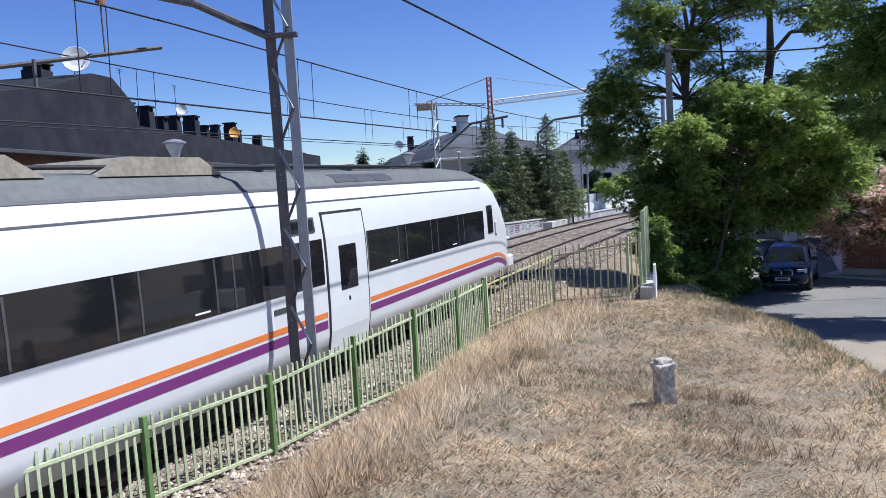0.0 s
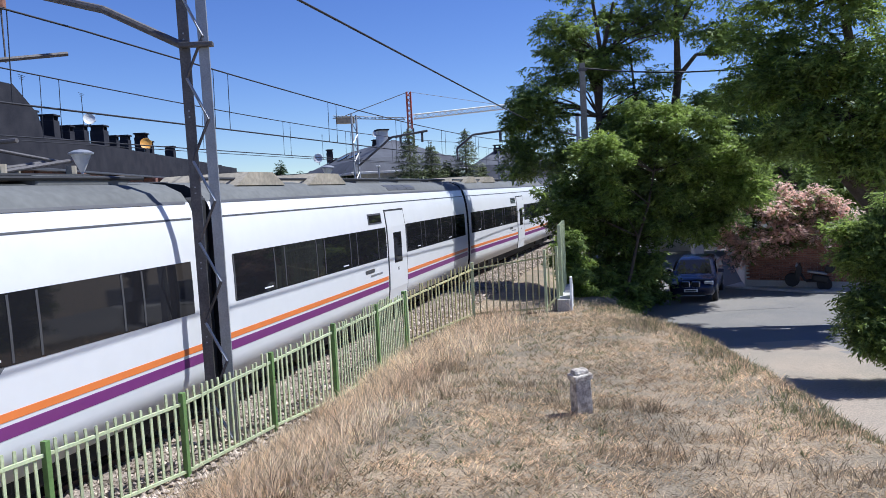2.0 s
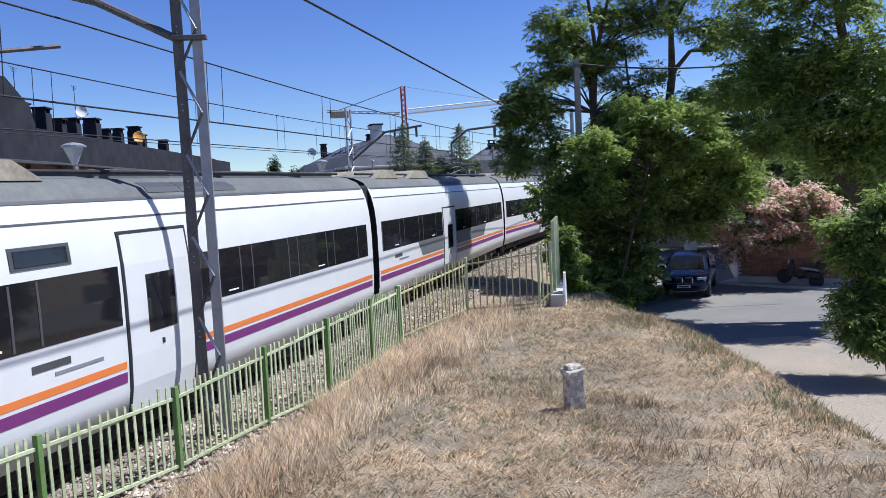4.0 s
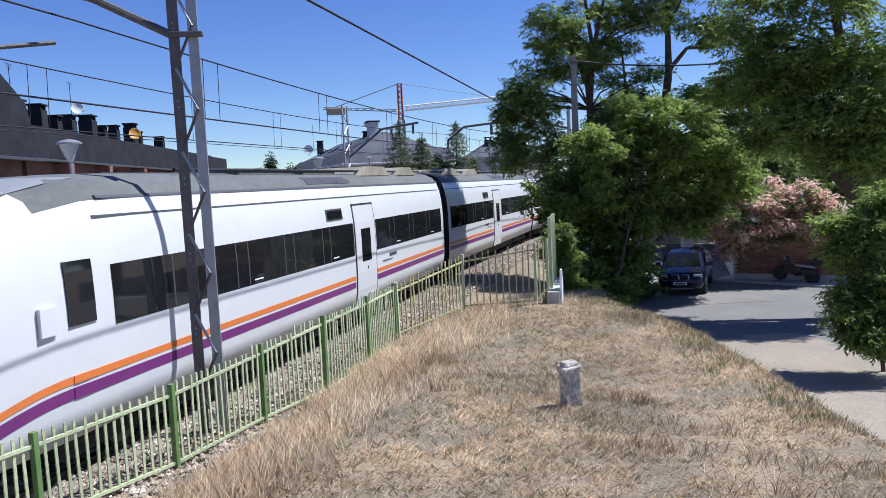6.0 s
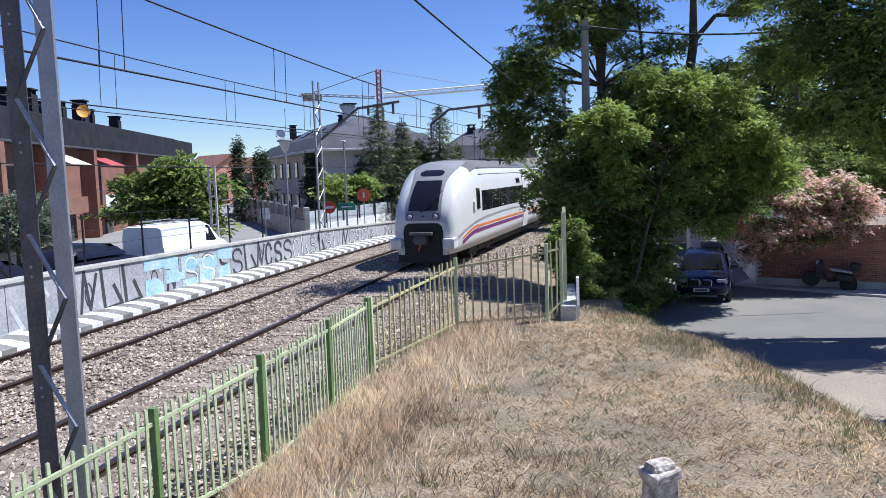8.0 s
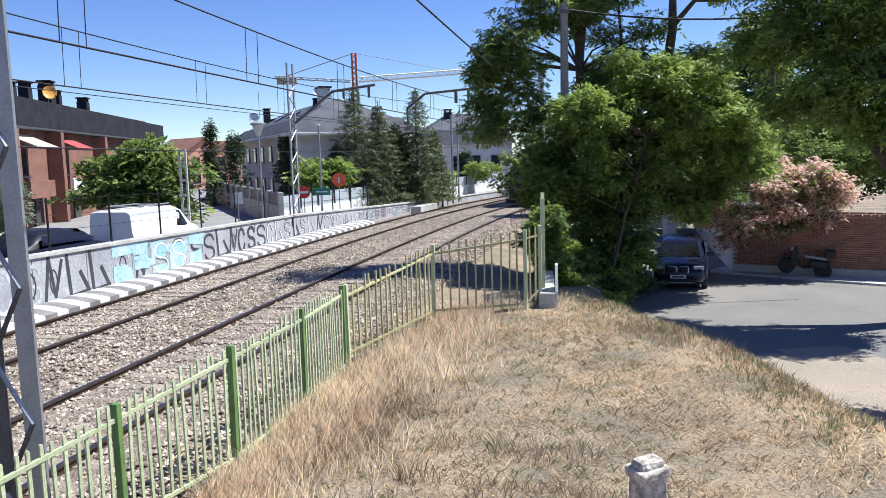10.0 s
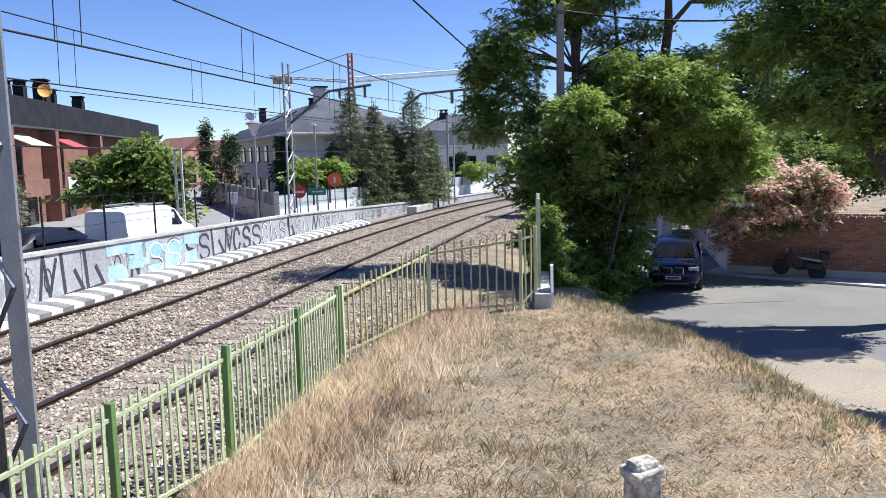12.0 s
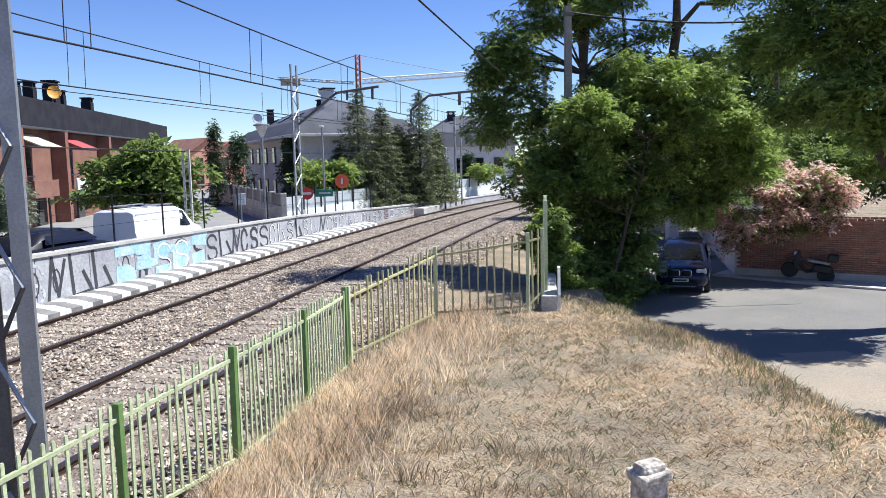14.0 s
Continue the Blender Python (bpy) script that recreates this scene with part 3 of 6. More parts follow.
def car_body(kind, name, shift=0.0, gap=1.3):
    """A coach along local x, middle at the origin. kind: 'front' and 'rear' have a nose. shift: of the door; gap: from the display to it."""
    length = END_LEN if kind in ("front", "rear") else MID_LEN
    car = empty(name, pose(0, 0, 0), "", "train car", "cars of the train")
    h = length / 2
    nose = kind != "mid" and kind != "low"
    a, b = -h + 0.28, h - (0.0 if nose else 0.28)
    st = [(a, 4.0, 1.47), (a + 0.01, 4.0, 1.47)]
    st += [(x, 4.0, 1.47) for x in np.linspace(a + 1, b - (5.5 if nose else 1), 8)]
    if nose:
        st += [(b - d, t, w) for d, t, w in zip(TIP_D[::-1], TIP_Z[::-1], TIP_W[::-1])]
    else:
        st += [(b, 4.0, 1.47)]
    root = car
    part("body", shell(st, 0.42, 3.62), M["white"], root)
    flat = [q for q in st if q[1] > 3.75]
    part("roof", shell(flat, 3.62, 4.0), M["roofgrey"], root, "grey roof")
    if nose:
        part("nose_shell", shell([flat[-1]] + [q for q in st if q[1] <= 3.75], 3.62, 4.0), M["white"], root, "white nose cheeks")
    for x in ([a + 0.02] if nose else [a + 0.02, b - 0.02]):
        ends = bmesh.new()
        vs = [ends.verts.new((x, y, z)) for y, z in PROFILE[1:]] + [ends.verts.new((x, -y, z)) for y, z in PROFILE[1:][::-1]]
        ends.faces.new(vs)
        part("end_wall", ends, M["dark"], root)
    part("underframe", boxed((a + b) / 2 - (0.8 if nose else 0), 0, 0.36, b - a - (3.4 if nose else 0.6), 2.2, 0.34, 0.04), M["dark"], root)
    part("gangway", boxed(a - 0.14, 0, 2.1, 0.32, 2.5, 3.2, 0.05), M["rubber"], root, "black rubber gangway bellows")
    if not nose:
        part("gangway", boxed(b + 0.14, 0, 2.1, 0.32, 2.5, 3.2, 0.05), M["rubber"], root, "black rubber gangway bellows")
    # side bands: windows, groove, stripes, doors
    if nose:
        door = (a + 8.65, a + 10.15) if kind == "front" else (a + 7.2, a + 8.6)
        wins = [(a + 0.35, door[0] - 0.12), (door[1] + 0.12, b - 3.35)]
        cab = (b - 2.98, b - 2.5)
    else:
        door = (h - 9.9 + shift, h - 8.4 + shift) if kind == "mid" else (h - 11.0, h - 9.4)
        wins = [(a + 0.35, door[0] - 0.12), (door[1] + 0.12, b - 0.35)]
    for side in (-1, 1):
        groove = part("groove", band(a + 0.1, b - (3.2 if nose else 0.1), 3.345, 3.375, side, 0.004), M["frame"], root)
        part("gutter", band(a + 0.1, b - (3.4 if nose else 0.1), 3.60, 3.64, side, 0.012), M["frame"], root)
        for w0, w1 in wins:
            glass_band = part("window_band", band(w0, w1, 1.88, 2.70, side, 0.006), M["glass"], root, "dark tinted window band")
            x, k = w0, 0
            while x < w1 - 0.5:
                part("window_frame", band(x - 0.018, x + 0.018, 1.90, 2.68, side, 0.012), M["frame"], glass_band)
                x += 1.45 if k % 2 == 0 else 0.42
                k += 1
            for xs in np.arange(w0 + 1.0, w1 - 0.6, 3.7):
                part("vent_handle", band(xs, xs + 0.32, 1.95, 1.975, side, 0.014), M["plate"], glass_band)
        if kind == "low":
            for w0, w1, s0, s1 in ((door[0] - 3.0, door[0] - 0.1, 0.42, 0), (door[1] + 0.1, door[1] + 5.2, 0, 0.5)):
                bm = bmesh.new()
                lines = []
                for z in (1.41, 1.65, 1.89):
                    u = (z - 1.41) / 0.48
                    lines.append([bm.verts.new((x, side * (side_y(z) + 0.006), z)) for x in (w0 + s0 * (1 - u), (w0 + w1) / 2, w1 - s1 * (1 - u))])
                for p, q in zip(lines, lines[1:]):
                    for i in (0, 1):
                        bm.faces.new((p[i], p[i + 1], q[i + 1], q[i]))
                part("lower_panel", bm, M["grey"], root, "dark grey panel under the windows")
        e = b - (0.9 if nose else 0.12)
        for z0, z1, c in ((1.27, 1.37, "orange"), (1.07, 1.22, "purple")):
            for x0, x1 in ((a + 0.1, door[0] - 0.1), (door[1] + 0.1, e - (1.6 if nose else 0))):
                part("stripe", band(x0, x1, z0, z1, side, 0.005), M[c], root)
            if nose:
                bm = bmesh.new()
                rows = []
                for i in range(9):
                    u = i / 8
                    x = e - 1.6 + u * 1.75
                    drop = 0.34 * u ** 1.9
                    rows.append([(x, z0 - drop), (x, z1 - drop * (1.05 if c == "orange" else 0.95))])
                vs = []
                for r in rows:
                    line = []
                    for x, z in r:
                        d = b - x
                        t, w = np.interp(d, TIP_D, TIP_Z), np.interp(d, TIP_D, TIP_W)
                        zz = 0.42 + (z - 0.42) * 3.58 / (t - 0.42)
                        line.append(bm.verts.new((x, side * (side_y(zz) * w / 1.47 + 0.008), z)))
                    vs.append(line)
                for p, q in zip(vs, vs[1:]):
                    bm.faces.new((p[0], q[0], q[1], p[1]))
                part("stripe", bm, M[c], root)
        sill, head = (0.42, 2.80) if kind == "low" else (0.55, 3.12)
        dr = part("door", band(door[0], door[1], sill, head, side, 0.02), M["white"], root, "white plug door with a dark outline")
        for x0, x1, z0, z1 in ((door[0] - 0.05, door[0] + 0.0, sill, head), (door[1], door[1] + 0.05, sill, head), (door[0] - 0.05, door[1] + 0.05, head, head + 0.05)):
            part("door_seal", band(x0, x1, z0, z1, side, 0.014), M["rubber"], dr)
        xm = (door[0] + door[1]) / 2
        part("door_window", band(xm - 0.33, xm + 0.33, head - 1.44, head - 0.60, side, 0.026), M["glass"], dr, "dark door window")
        part("door_button", band(xm - 0.06, xm + 0.0, head - 1.66, head - 1.58, side, 0.028), M["rubber"], dr)
        dx = door[1] + 0.7 if kind == "rear" else door[0] - 1.25 if nose else door[0] - gap
        if kind != "low":
            disp = part("display", band(dx, dx + 0.95, 2.83, 3.1, side, 0.012), M["frame"], root, "dark destination display")
            part("display_glass", band(dx + 0.06, dx + 0.89, 2.87, 3.06, side, 0.02), M["glass"], disp)
        tx = door[0] - (5.2 if kind == "low" else 1.75)
        mark = part("logo_bar", band(tx, tx + 0.62, 1.60, 1.69, side, 0.008), M["frame"], root)
        part("lettering", band(tx + 0.35, tx + 1.2, 1.50, 1.545, side, 0.008), M["galv"], mark)
        if nose:
            part("cab_window", band(cab[0], cab[1], 2.0, 2.82, side, 0.012), M["glass"], root, "narrow dark cab side window")
            part("mirror_flap", band(b - 2.28, b - 2.02, 1.95, 2.30, side, 0.02), M["white"], root)
    # roof equipment
    rng = random.Random(len(name) + int(length * 10))
    x = a + 1.5
    tan_done = 0
    while x < b - (7 if nose else 2.5):
        w = rng.uniform(1.6, 2.6)
        if rng.random() < 0.6 and tan_done < 2:
            u = part("roof_unit", prism([(x, 3.9), (x + 0.5, 4.16), (x + w - 0.5, 4.16), (x + w, 3.9)], -0.95, 0.95), M["tan"], root, "dusty tan roof unit")
            part("roof_grille", boxed(x + w / 2, 0, 4.165, w - 1.2, 1.3, 0.03), M["frame"], u)
            tan_done += 1
        else:
            u = part("roof_unit", boxed(x + w / 2, 0, 3.98, w, 1.5, 0.18, 0.05), M["roofgrey"], root)
        x += w + rng.uniform(0.5, 1.6)
    for side in (-1, 1):
        for k in range(3):
            x0 = (door[1] - 0.5) + k * 0.86
            part("roof_grille", band(x0, x0 + 0.82, 3.70, 3.86, side, 0.012), M["frame"], root)
    part("roof_cable", rods([((a + 0.4, -0.75, 4.03), (b - (6 if nose else 0.4), -0.75, 4.03), 0.03), ((a + 0.4, 0.75, 4.03), (b - (6 if nose else 0.4), 0.75, 4.03), 0.03)]), M["dark"], root)
    for bx in ((a + 2.6, b - (5.2 if nose else 2.6))):
        bogie(root, bx)
    if kind == "low":
        deck = part("pantograph_base", boxed(b - 2.2, 0, 4.06, 1.6, 1.3, 0.08, 0.02), M["dark"], root)
        part("pantograph_arm", rods([((b - 2.9, -0.4, 4.1), (b - 1.3, -0.25, 4.32), 0.03), ((b - 2.9, 0.4, 4.1), (b - 1.3, 0.25, 4.32), 0.03), ((b - 1.3, 0, 4.32), (b - 2.8, 0, 4.5), 0.025), ((b - 2.8, -0.8, 4.5), (b - 2.8, 0.8, 4.5), 0.03)]), M["steel_dark_and_shaded"], deck)
        for x in (b - 2.8, b - 1.6):
            for y in (-0.5, 0.5):
                part("insulator", rods([((x, y, 4.0), (x, y, 4.22), 0.07)]), M["tan"], deck)
    if nose:
        def patch(name, rows, out, material, parent, label="", steps=12):
            bm = nose_patch(rows, out, steps)
            bmesh.ops.translate(bm, vec=(b, 0, 0), verts=bm.verts)
            return part(name, bm, material, parent, label)
        cap = bmesh.new()
        ring = [(y * TIP_W[0] / 1.47, 0.42 + (z - 0.42) * (TIP_Z[0] - 0.42) / 3.58) for y, z in PROFILE[1:]]
        cap.faces.new([cap.verts.new((b, y, z)) for y, z in ring] + [cap.verts.new((b, -y, z)) for y, z in ring[::-1][1:]])
        part("nose_cap", cap, M["white"], root)
        mask = patch("front_mask", [(z, -w, w) for z, w in ((1.70, 0.66), (1.8, 0.68), (1.9, 0.69), (2.0, 0.69), (2.15, 0.69), (2.3, 0.68), (2.5, 0.67), (2.7, 0.66), (2.9, 0.66), (3.1, 0.67), (3.25, 0.70), (3.4, 0.76), (3.55, 0.84), (3.68, 0.90), (3.8, 0.90), (3.9, 0.78))], 0.035, M["maskgrey"], root, "dark grey front mask", 24)
        patch("windscreen", [(z, -w, w) for z, w in ((2.06, 0.57), (2.3, 0.57), (2.6, 0.56), (2.9, 0.54), (3.16, 0.51))], 0.055, M["glass"], mask, "large dark windscreen")
        patch("front_display", [(z, -w, w) for z, w in ((3.34, 0.34), (3.40, 0.47), (3.48, 0.47), (3.55, 0.34))], 0.055, M["glass"], mask)
        for s_ in (-1, 1):
            patch("headlight", [(z, s_ * 0.50 - w, s_ * 0.50 + w) for z, w in ((1.76, 0.08), (1.82, 0.13), (1.90, 0.13), (1.96, 0.09))], 0.05, M["frame"], mask)
            lamp = lathe([(0.0, 0), (0.085, 0), (0.085, 0.03), (0.06, 0.05)], 14)
            bmesh.ops.transform(lamp, matrix=pose(b - nose_x(0.50, 1.86) + 0.05, s_ * 0.50, 1.86, 0, 80, 0), verts=lamp.verts)
            part("lamp", lamp, M["lens"], mask)
            part("buffer", boxed(b - 0.05, s_ * 1.02, 0.86, 0.62, 0.46, 0.42, 0.07), M["white"], root, "white energy-absorbing buffer block")
        part("emblem", rods([((b - nose_x(0, 1.84) - 0.02, 0, 1.84), (b - nose_x(0, 1.84) + 0.035, 0, 1.845), 0.07)], 14), M["dark"], mask)
        wx = lambda y, z: (b - nose_x(y, z) + 0.1, y, z + 0.05)
        part("wiper", rods([(wx(-0.05, 1.98), wx(0.5, 2.5), 0.02), (wx(0.32, 2.2), wx(0.62, 2.75), 0.016), (wx(-0.1, 2.0), wx(0.3, 2.2), 0.018)]), M["black"], mask)
        hole = bmesh.new()
        pts = [(-0.74, 0.44), (-0.78, 1.3), (-0.72, 1.52), (-0.58, 1.62), (0.58, 1.62), (0.72, 1.52), (0.78, 1.3), (0.74, 0.44)]
        hole.faces.new([hole.verts.new((b + 0.012, y, z)) for y, z in pts])
        opening = part("coupler_opening", hole, M["rubber"], root, "black opening round the coupler")
        bm = bmesh.new()
        box(bm, b + 0.22, 0, 1.02, 0.42, 0.46, 0.34, 0.05)
        box(bm, b + 0.30, 0, 1.25, 0.3, 0.86, 0.11, 0.03)
        rod(bm, (b - 0.02, 0, 0.95), (b + 0.46, 0, 0.98), 0.13, n=14)
        rod(bm, (b + 0.42, -0.17, 1.02), (b + 0.47, -0.17, 1.02), 0.10, n=14)
        rod(bm, (b + 0.42, 0.17, 1.02), (b + 0.47, 0.17, 1.02), 0.10, n=14)
        part("coupler", bm, M["steel_dark_and_shaded"], opening, "dark steel automatic coupler")
        part("hose", rods([((b + 0.3, 0.0, 0.9), (b + 0.36, -0.05, 0.74), 0.022), ((b + 0.36, -0.05, 0.74), (b + 0.32, -0.09, 0.64), 0.02)]), M["redorange"], opening, "red brake hose")
        part("plough", prism([(b - 0.9, 0.16), (b + 0.05, 0.16), (b + 0.02, 0.44), (b - 0.9, 0.44)], -1.0, 1.0), M["dark"], root)
    return car


TRAIN_SPEED = 12.9


def nose_s(t):
    return 30.4 + TRAIN_SPEED * (t - 0.5)


def make_train():
    front = car_body("front", "train_car")
    tagged(front, "white leading train car with orange and purple stripes and sloped nose", "train car", "cars of the train")
    second = car_body("mid", "train_car", 0.55)
    tagged(second, "white middle train car with dark windows, orange and purple stripes", "train car", "cars of the train")
    third = car_body("low", "train_car")
    tagged(third, "white train car with grey low-floor panels and roof pantograph", "train car", "cars of the train")
    fourth = car_body("mid", "train_car", -0.1, 1.9)
    tagged(fourth, "white middle train car with dark windows, orange and purple stripes", "train car", "cars of the train")
    rear = car_body("rear", "train_car")
    tagged(rear, "white rear train car with grey mask, black windscreen and open coupler", "train car")
    return [(front, END_LEN / 2, 1), (second, END_LEN + MID_LEN * 0.5, 1), (third, END_LEN + MID_LEN * 1.5, 1), (fourth, END_LEN + MID_LEN * 2.5, 1), (rear, END_LEN * 1.5 + MID_LEN * 3 + 0.35, -1)]


def motions():
    for car, behind, way in TRAIN:
        reach = (END_LEN if abs(behind - END_LEN / 2) < 1 or way < 0 else MID_LEN) / 2 - 2.8
        rows = []
        for k in range(29):
            t = k * 0.5
            mid = nose_s(t) - behind
            p, q = tp(mid - reach, 0), tp(mid + reach, 0)
            ahead = (q - p) * way
            c = (p + q) / 2
            rows.append((t, pose(c.x, c.y, 0.0, 0, 0, math.degrees(math.atan2(ahead.y, ahead.x)))))
        walk(car, rows)


# ---- fence, mast, gate, stone ----
def picket_mesh(h, w, d, pointed=True):
    bm = bmesh.new()
    vs = [(-w / 2, 0), (w / 2, 0), (w / 2, h - 0.012), (w / 4, h), (-w / 4, h), (-w / 2, h - 0.012)]
    a = [bm.verts.new((x, -d / 2, z)) for x, z in vs]
    b = [bm.verts.new((x, d / 2, z)) for x, z in vs]
    n = len(vs)
    for k in range(n):
        bm.faces.new((a[k], a[(k + 1) % n], b[(k + 1) % n], b[k]))
    bm.faces.new(a[::-1])
    bm.faces.new(b)
    bmesh.ops.recalc_face_normals(bm, faces=bm.faces)
    me = bpy.data.meshes.new("picket")
    bm.to_mesh(me)
    bm.free()
    return me


def fence_run(points, heights, material, post_mat, spacing, label, post=0.075, pw=0.036, pd=0.02, drop=0.16, low=0.22):
    """Posts at the points (x, y, z), a top and a bottom rail, pickets between."""
    fence = empty("fence", pose(0, 0, 0), label, "fence", "railway fence")
    for (x, y, z), h in zip(points, heights):
        p = part("post", boxed(0, 0, h / 2 - 0.15, post, post, h + 0.3, 0.006), post_mat, fence)
        p.matrix_local = pose(x, y, z, random.uniform(-0.6, 0.6), random.uniform(-0.8, 0.8), heading(10))
    cache = {}
    for (p, h0), (q, h1) in zip(zip(points, heights), zip(points[1:], heights[1:])):
        p, q = Vector(p), Vector(q)
        n = max(2, round((q - p).length / spacing))
        turn = math.degrees(math.atan2(q.y - p.y, q.x - p.x))
        for f in (drop, None):
            a = p + Vector((0, 0, h0 - f if f else low))
            b = q + Vector((0, 0, h1 - f if f else low))
            d = (b - a).normalized()
            bm = bmesh.new()
            box(bm, 0, 0, 0, (b - a).length, 0.035, 0.045, 0.004)
            r = part("rail", bm, material, fence)
            r.matrix_local = Matrix.Translation((a + b) / 2) @ d.to_track_quat("X", "Z").to_matrix().to_4x4()
        for k in range(1, n):
            c = p.lerp(q, k / n)
            h = h0 + (h1 - h0) * k / n
            key = round(h, 1)
            if key not in cache:
                cache[key] = picket_mesh(key - 0.06, pw, pd)
                cache[key].materials.append(material)
            o = new("picket", cache[key])
            o.parent = fence
            o.matrix_local = pose(c.x, c.y, c.z + 0.05 + random.uniform(-0.012, 0.012), random.uniform(-0.8, 0.8), random.uniform(-1.2, 1.2), turn)
    return fence


def make_fences():
    pts = [(-7.2, 3.9, -0.08), (-5.95, 6.1, -0.1), (-4.76, 8.36, -0.1), (-3.8, 10.06, -0.12), (-3.03, 11.96, -0.12), (-2.26, 13.48, -0.12), (-1.66, 15.41, -0.12), (-1.22, 17.42, -0.12)]
    fence_run(pts, [1.06, 1.06, 1.09, 1.16, 1.27, 1.43, 1.46, 1.44], M["green"], M["green_dark"], 0.128, "pale green steel picket fence with dark green posts", low=0.06)
    pts = [(-1.16, 17.5, -0.1), (0.47, 20.37, 0.0), (2.49, 20.72, 0.0), (2.86, 20.95, 0.3)]
    fence_run(pts, [1.42, 1.63, 1.84, 1.6], M["picket"], M["green"], 0.19, "weathered green picket fence with rusty bars", pw=0.03, pd=0.03, drop=0.2)
    gate = empty("metal_gate", pose(0, 0, 0), "tall pale green steel gate panel on a concrete plinth", "gate")
    a, b = Vector((3.03, 21.5, 0.42)), Vector((3.5, 23.9, 0.42))
    turn = math.degrees(math.atan2(b.y - a.y, b.x - a.x))
    for k in range(13):
        c = a.lerp(b, k / 12)
        p = part("bar", boxed(0, 0, 1.02, 0.05 if k % 12 else 0.1, 0.06 if k % 12 else 0.1, 2.05, 0.005), M["green"], gate)
        p.matrix_local = pose(c.x, c.y, c.z, 0, 0, turn)
    for z in (0.5, 1.85):
        p = part("gate_rail", boxed((b - a).length / 2, 0, z, (b - a).length, 0.04, 0.06), M["green"], gate)
        p.matrix_local = pose(a.x, a.y, a.z, 0, 0, turn)
    plinth = empty("plinth", pose(3.0, 20.9, 0, 0, 0, turn), "weathered concrete plinth with a whitewashed side", "plinth")
    part("block", boxed(1.5, 0, 0.12, 3.3, 0.34, 0.62, 0.02), M["concrete"], plinth)
    part("whitewash", prism([(-0.1, -0.3), (-0.1, 0.44), (0.15, 1.0), (0.45, 1.0), (0.7, 0.44), (0.7, -0.3)], -0.24, -0.18), M["whitepaint"], plinth, "whitewashed slab")


def make_stone():
    st = new("milestone")
    st.matrix_world = pose(1.68, 10.32, 0.25, 2, -3, 20)
    tagged(st, "weathered white painted stone post with flaking paint", "stone post")
    bm = bmesh.new()
    box(bm, 0, 0, 0.30, 0.25, 0.19, 0.70, 0.02)
    bmesh.ops.subdivide_edges(bm, edges=bm.edges, cuts=2)
    for v in bm.verts:
        v.co += Vector((noise.noise(v.co * 9), noise.noise(v.co * 9 + Vector((5, 0, 0))), 0)) * 0.014
        if v.co.z > 0.5:
            v.co.x *= 0.95
    part("shaft", bm, M["milestone"], st)
    bm = bmesh.new()
    box(bm, 0, 0, 0.68, 0.29, 0.23, 0.09, 0.02)
    box(bm, 0, 0, 0.74, 0.22, 0.17, 0.10, 0.04)
    bmesh.ops.subdivide_edges(bm, edges=bm.edges, cuts=1)
    for v in bm.verts:
        v.co += Vector((noise.noise(v.co * 11), noise.noise(v.co * 11 + Vector((5, 0, 0))), noise.noise(v.co * 11 + Vector((0, 7, 0))))) * 0.012
    part("cap", bm, M["milestone"], st, "pitted stone cap")


def lattice_mast(name, foot_a, foot_b, height, wa, wb, label, mats, step=0.55, base_z=-0.3):
    """Two uprights tied by zigzag lacing, as along the railway."""
    mast = empty(name, pose(0, 0, 0), label, "mast", "railway masts")
    a, b = Vector(foot_a), Vector(foot_b)
    d = (b - a).normalized()
    turn = math.degrees(math.atan2(d.y, d.x))
    for p, w, m in ((a, wa, mats[0]), (b, wb, mats[1])):
        bm = bmesh.new()
        prof = [(-w / 2, 0), (w / 2, 0), (w / 2, 0.06), (w / 2 - 0.014, 0.06), (w / 2 - 0.014, 0.014), (-w / 2 + 0.014, 0.014), (-w / 2 + 0.014, 0.06), (-w / 2, 0.06)]
        lo = [bm.verts.new((x, y, 0)) for x, y in prof]
        hi = [bm.verts.new((x, y, height)) for x, y in prof]
        for i in range(8):
            bm.faces.new((lo[i], lo[(i + 1) % 8], hi[(i + 1) % 8], hi[i]))
        bm.faces.new(lo[::-1])
        bm.faces.new(hi)
        u = part("upright", bm, m, mast)
        u.matrix_local = pose(p.x, p.y, base_z, 0, 0, turn)
        for z in np.arange(0.6, height, 1.15):
            for dz in (0, 0.09):
                bolt = part("bolt", boxed(0, -0.008, z + dz, 0.022, 0.01, 0.022), M["galv"], u)
    z, k = base_z + 0.2, 0
    while z < base_z + height - step:
        p, q = (a, b) if k % 2 else (b, a)
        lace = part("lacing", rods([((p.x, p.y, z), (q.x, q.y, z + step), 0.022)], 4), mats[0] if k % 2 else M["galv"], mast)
        z += step
        k += 1
    return mast


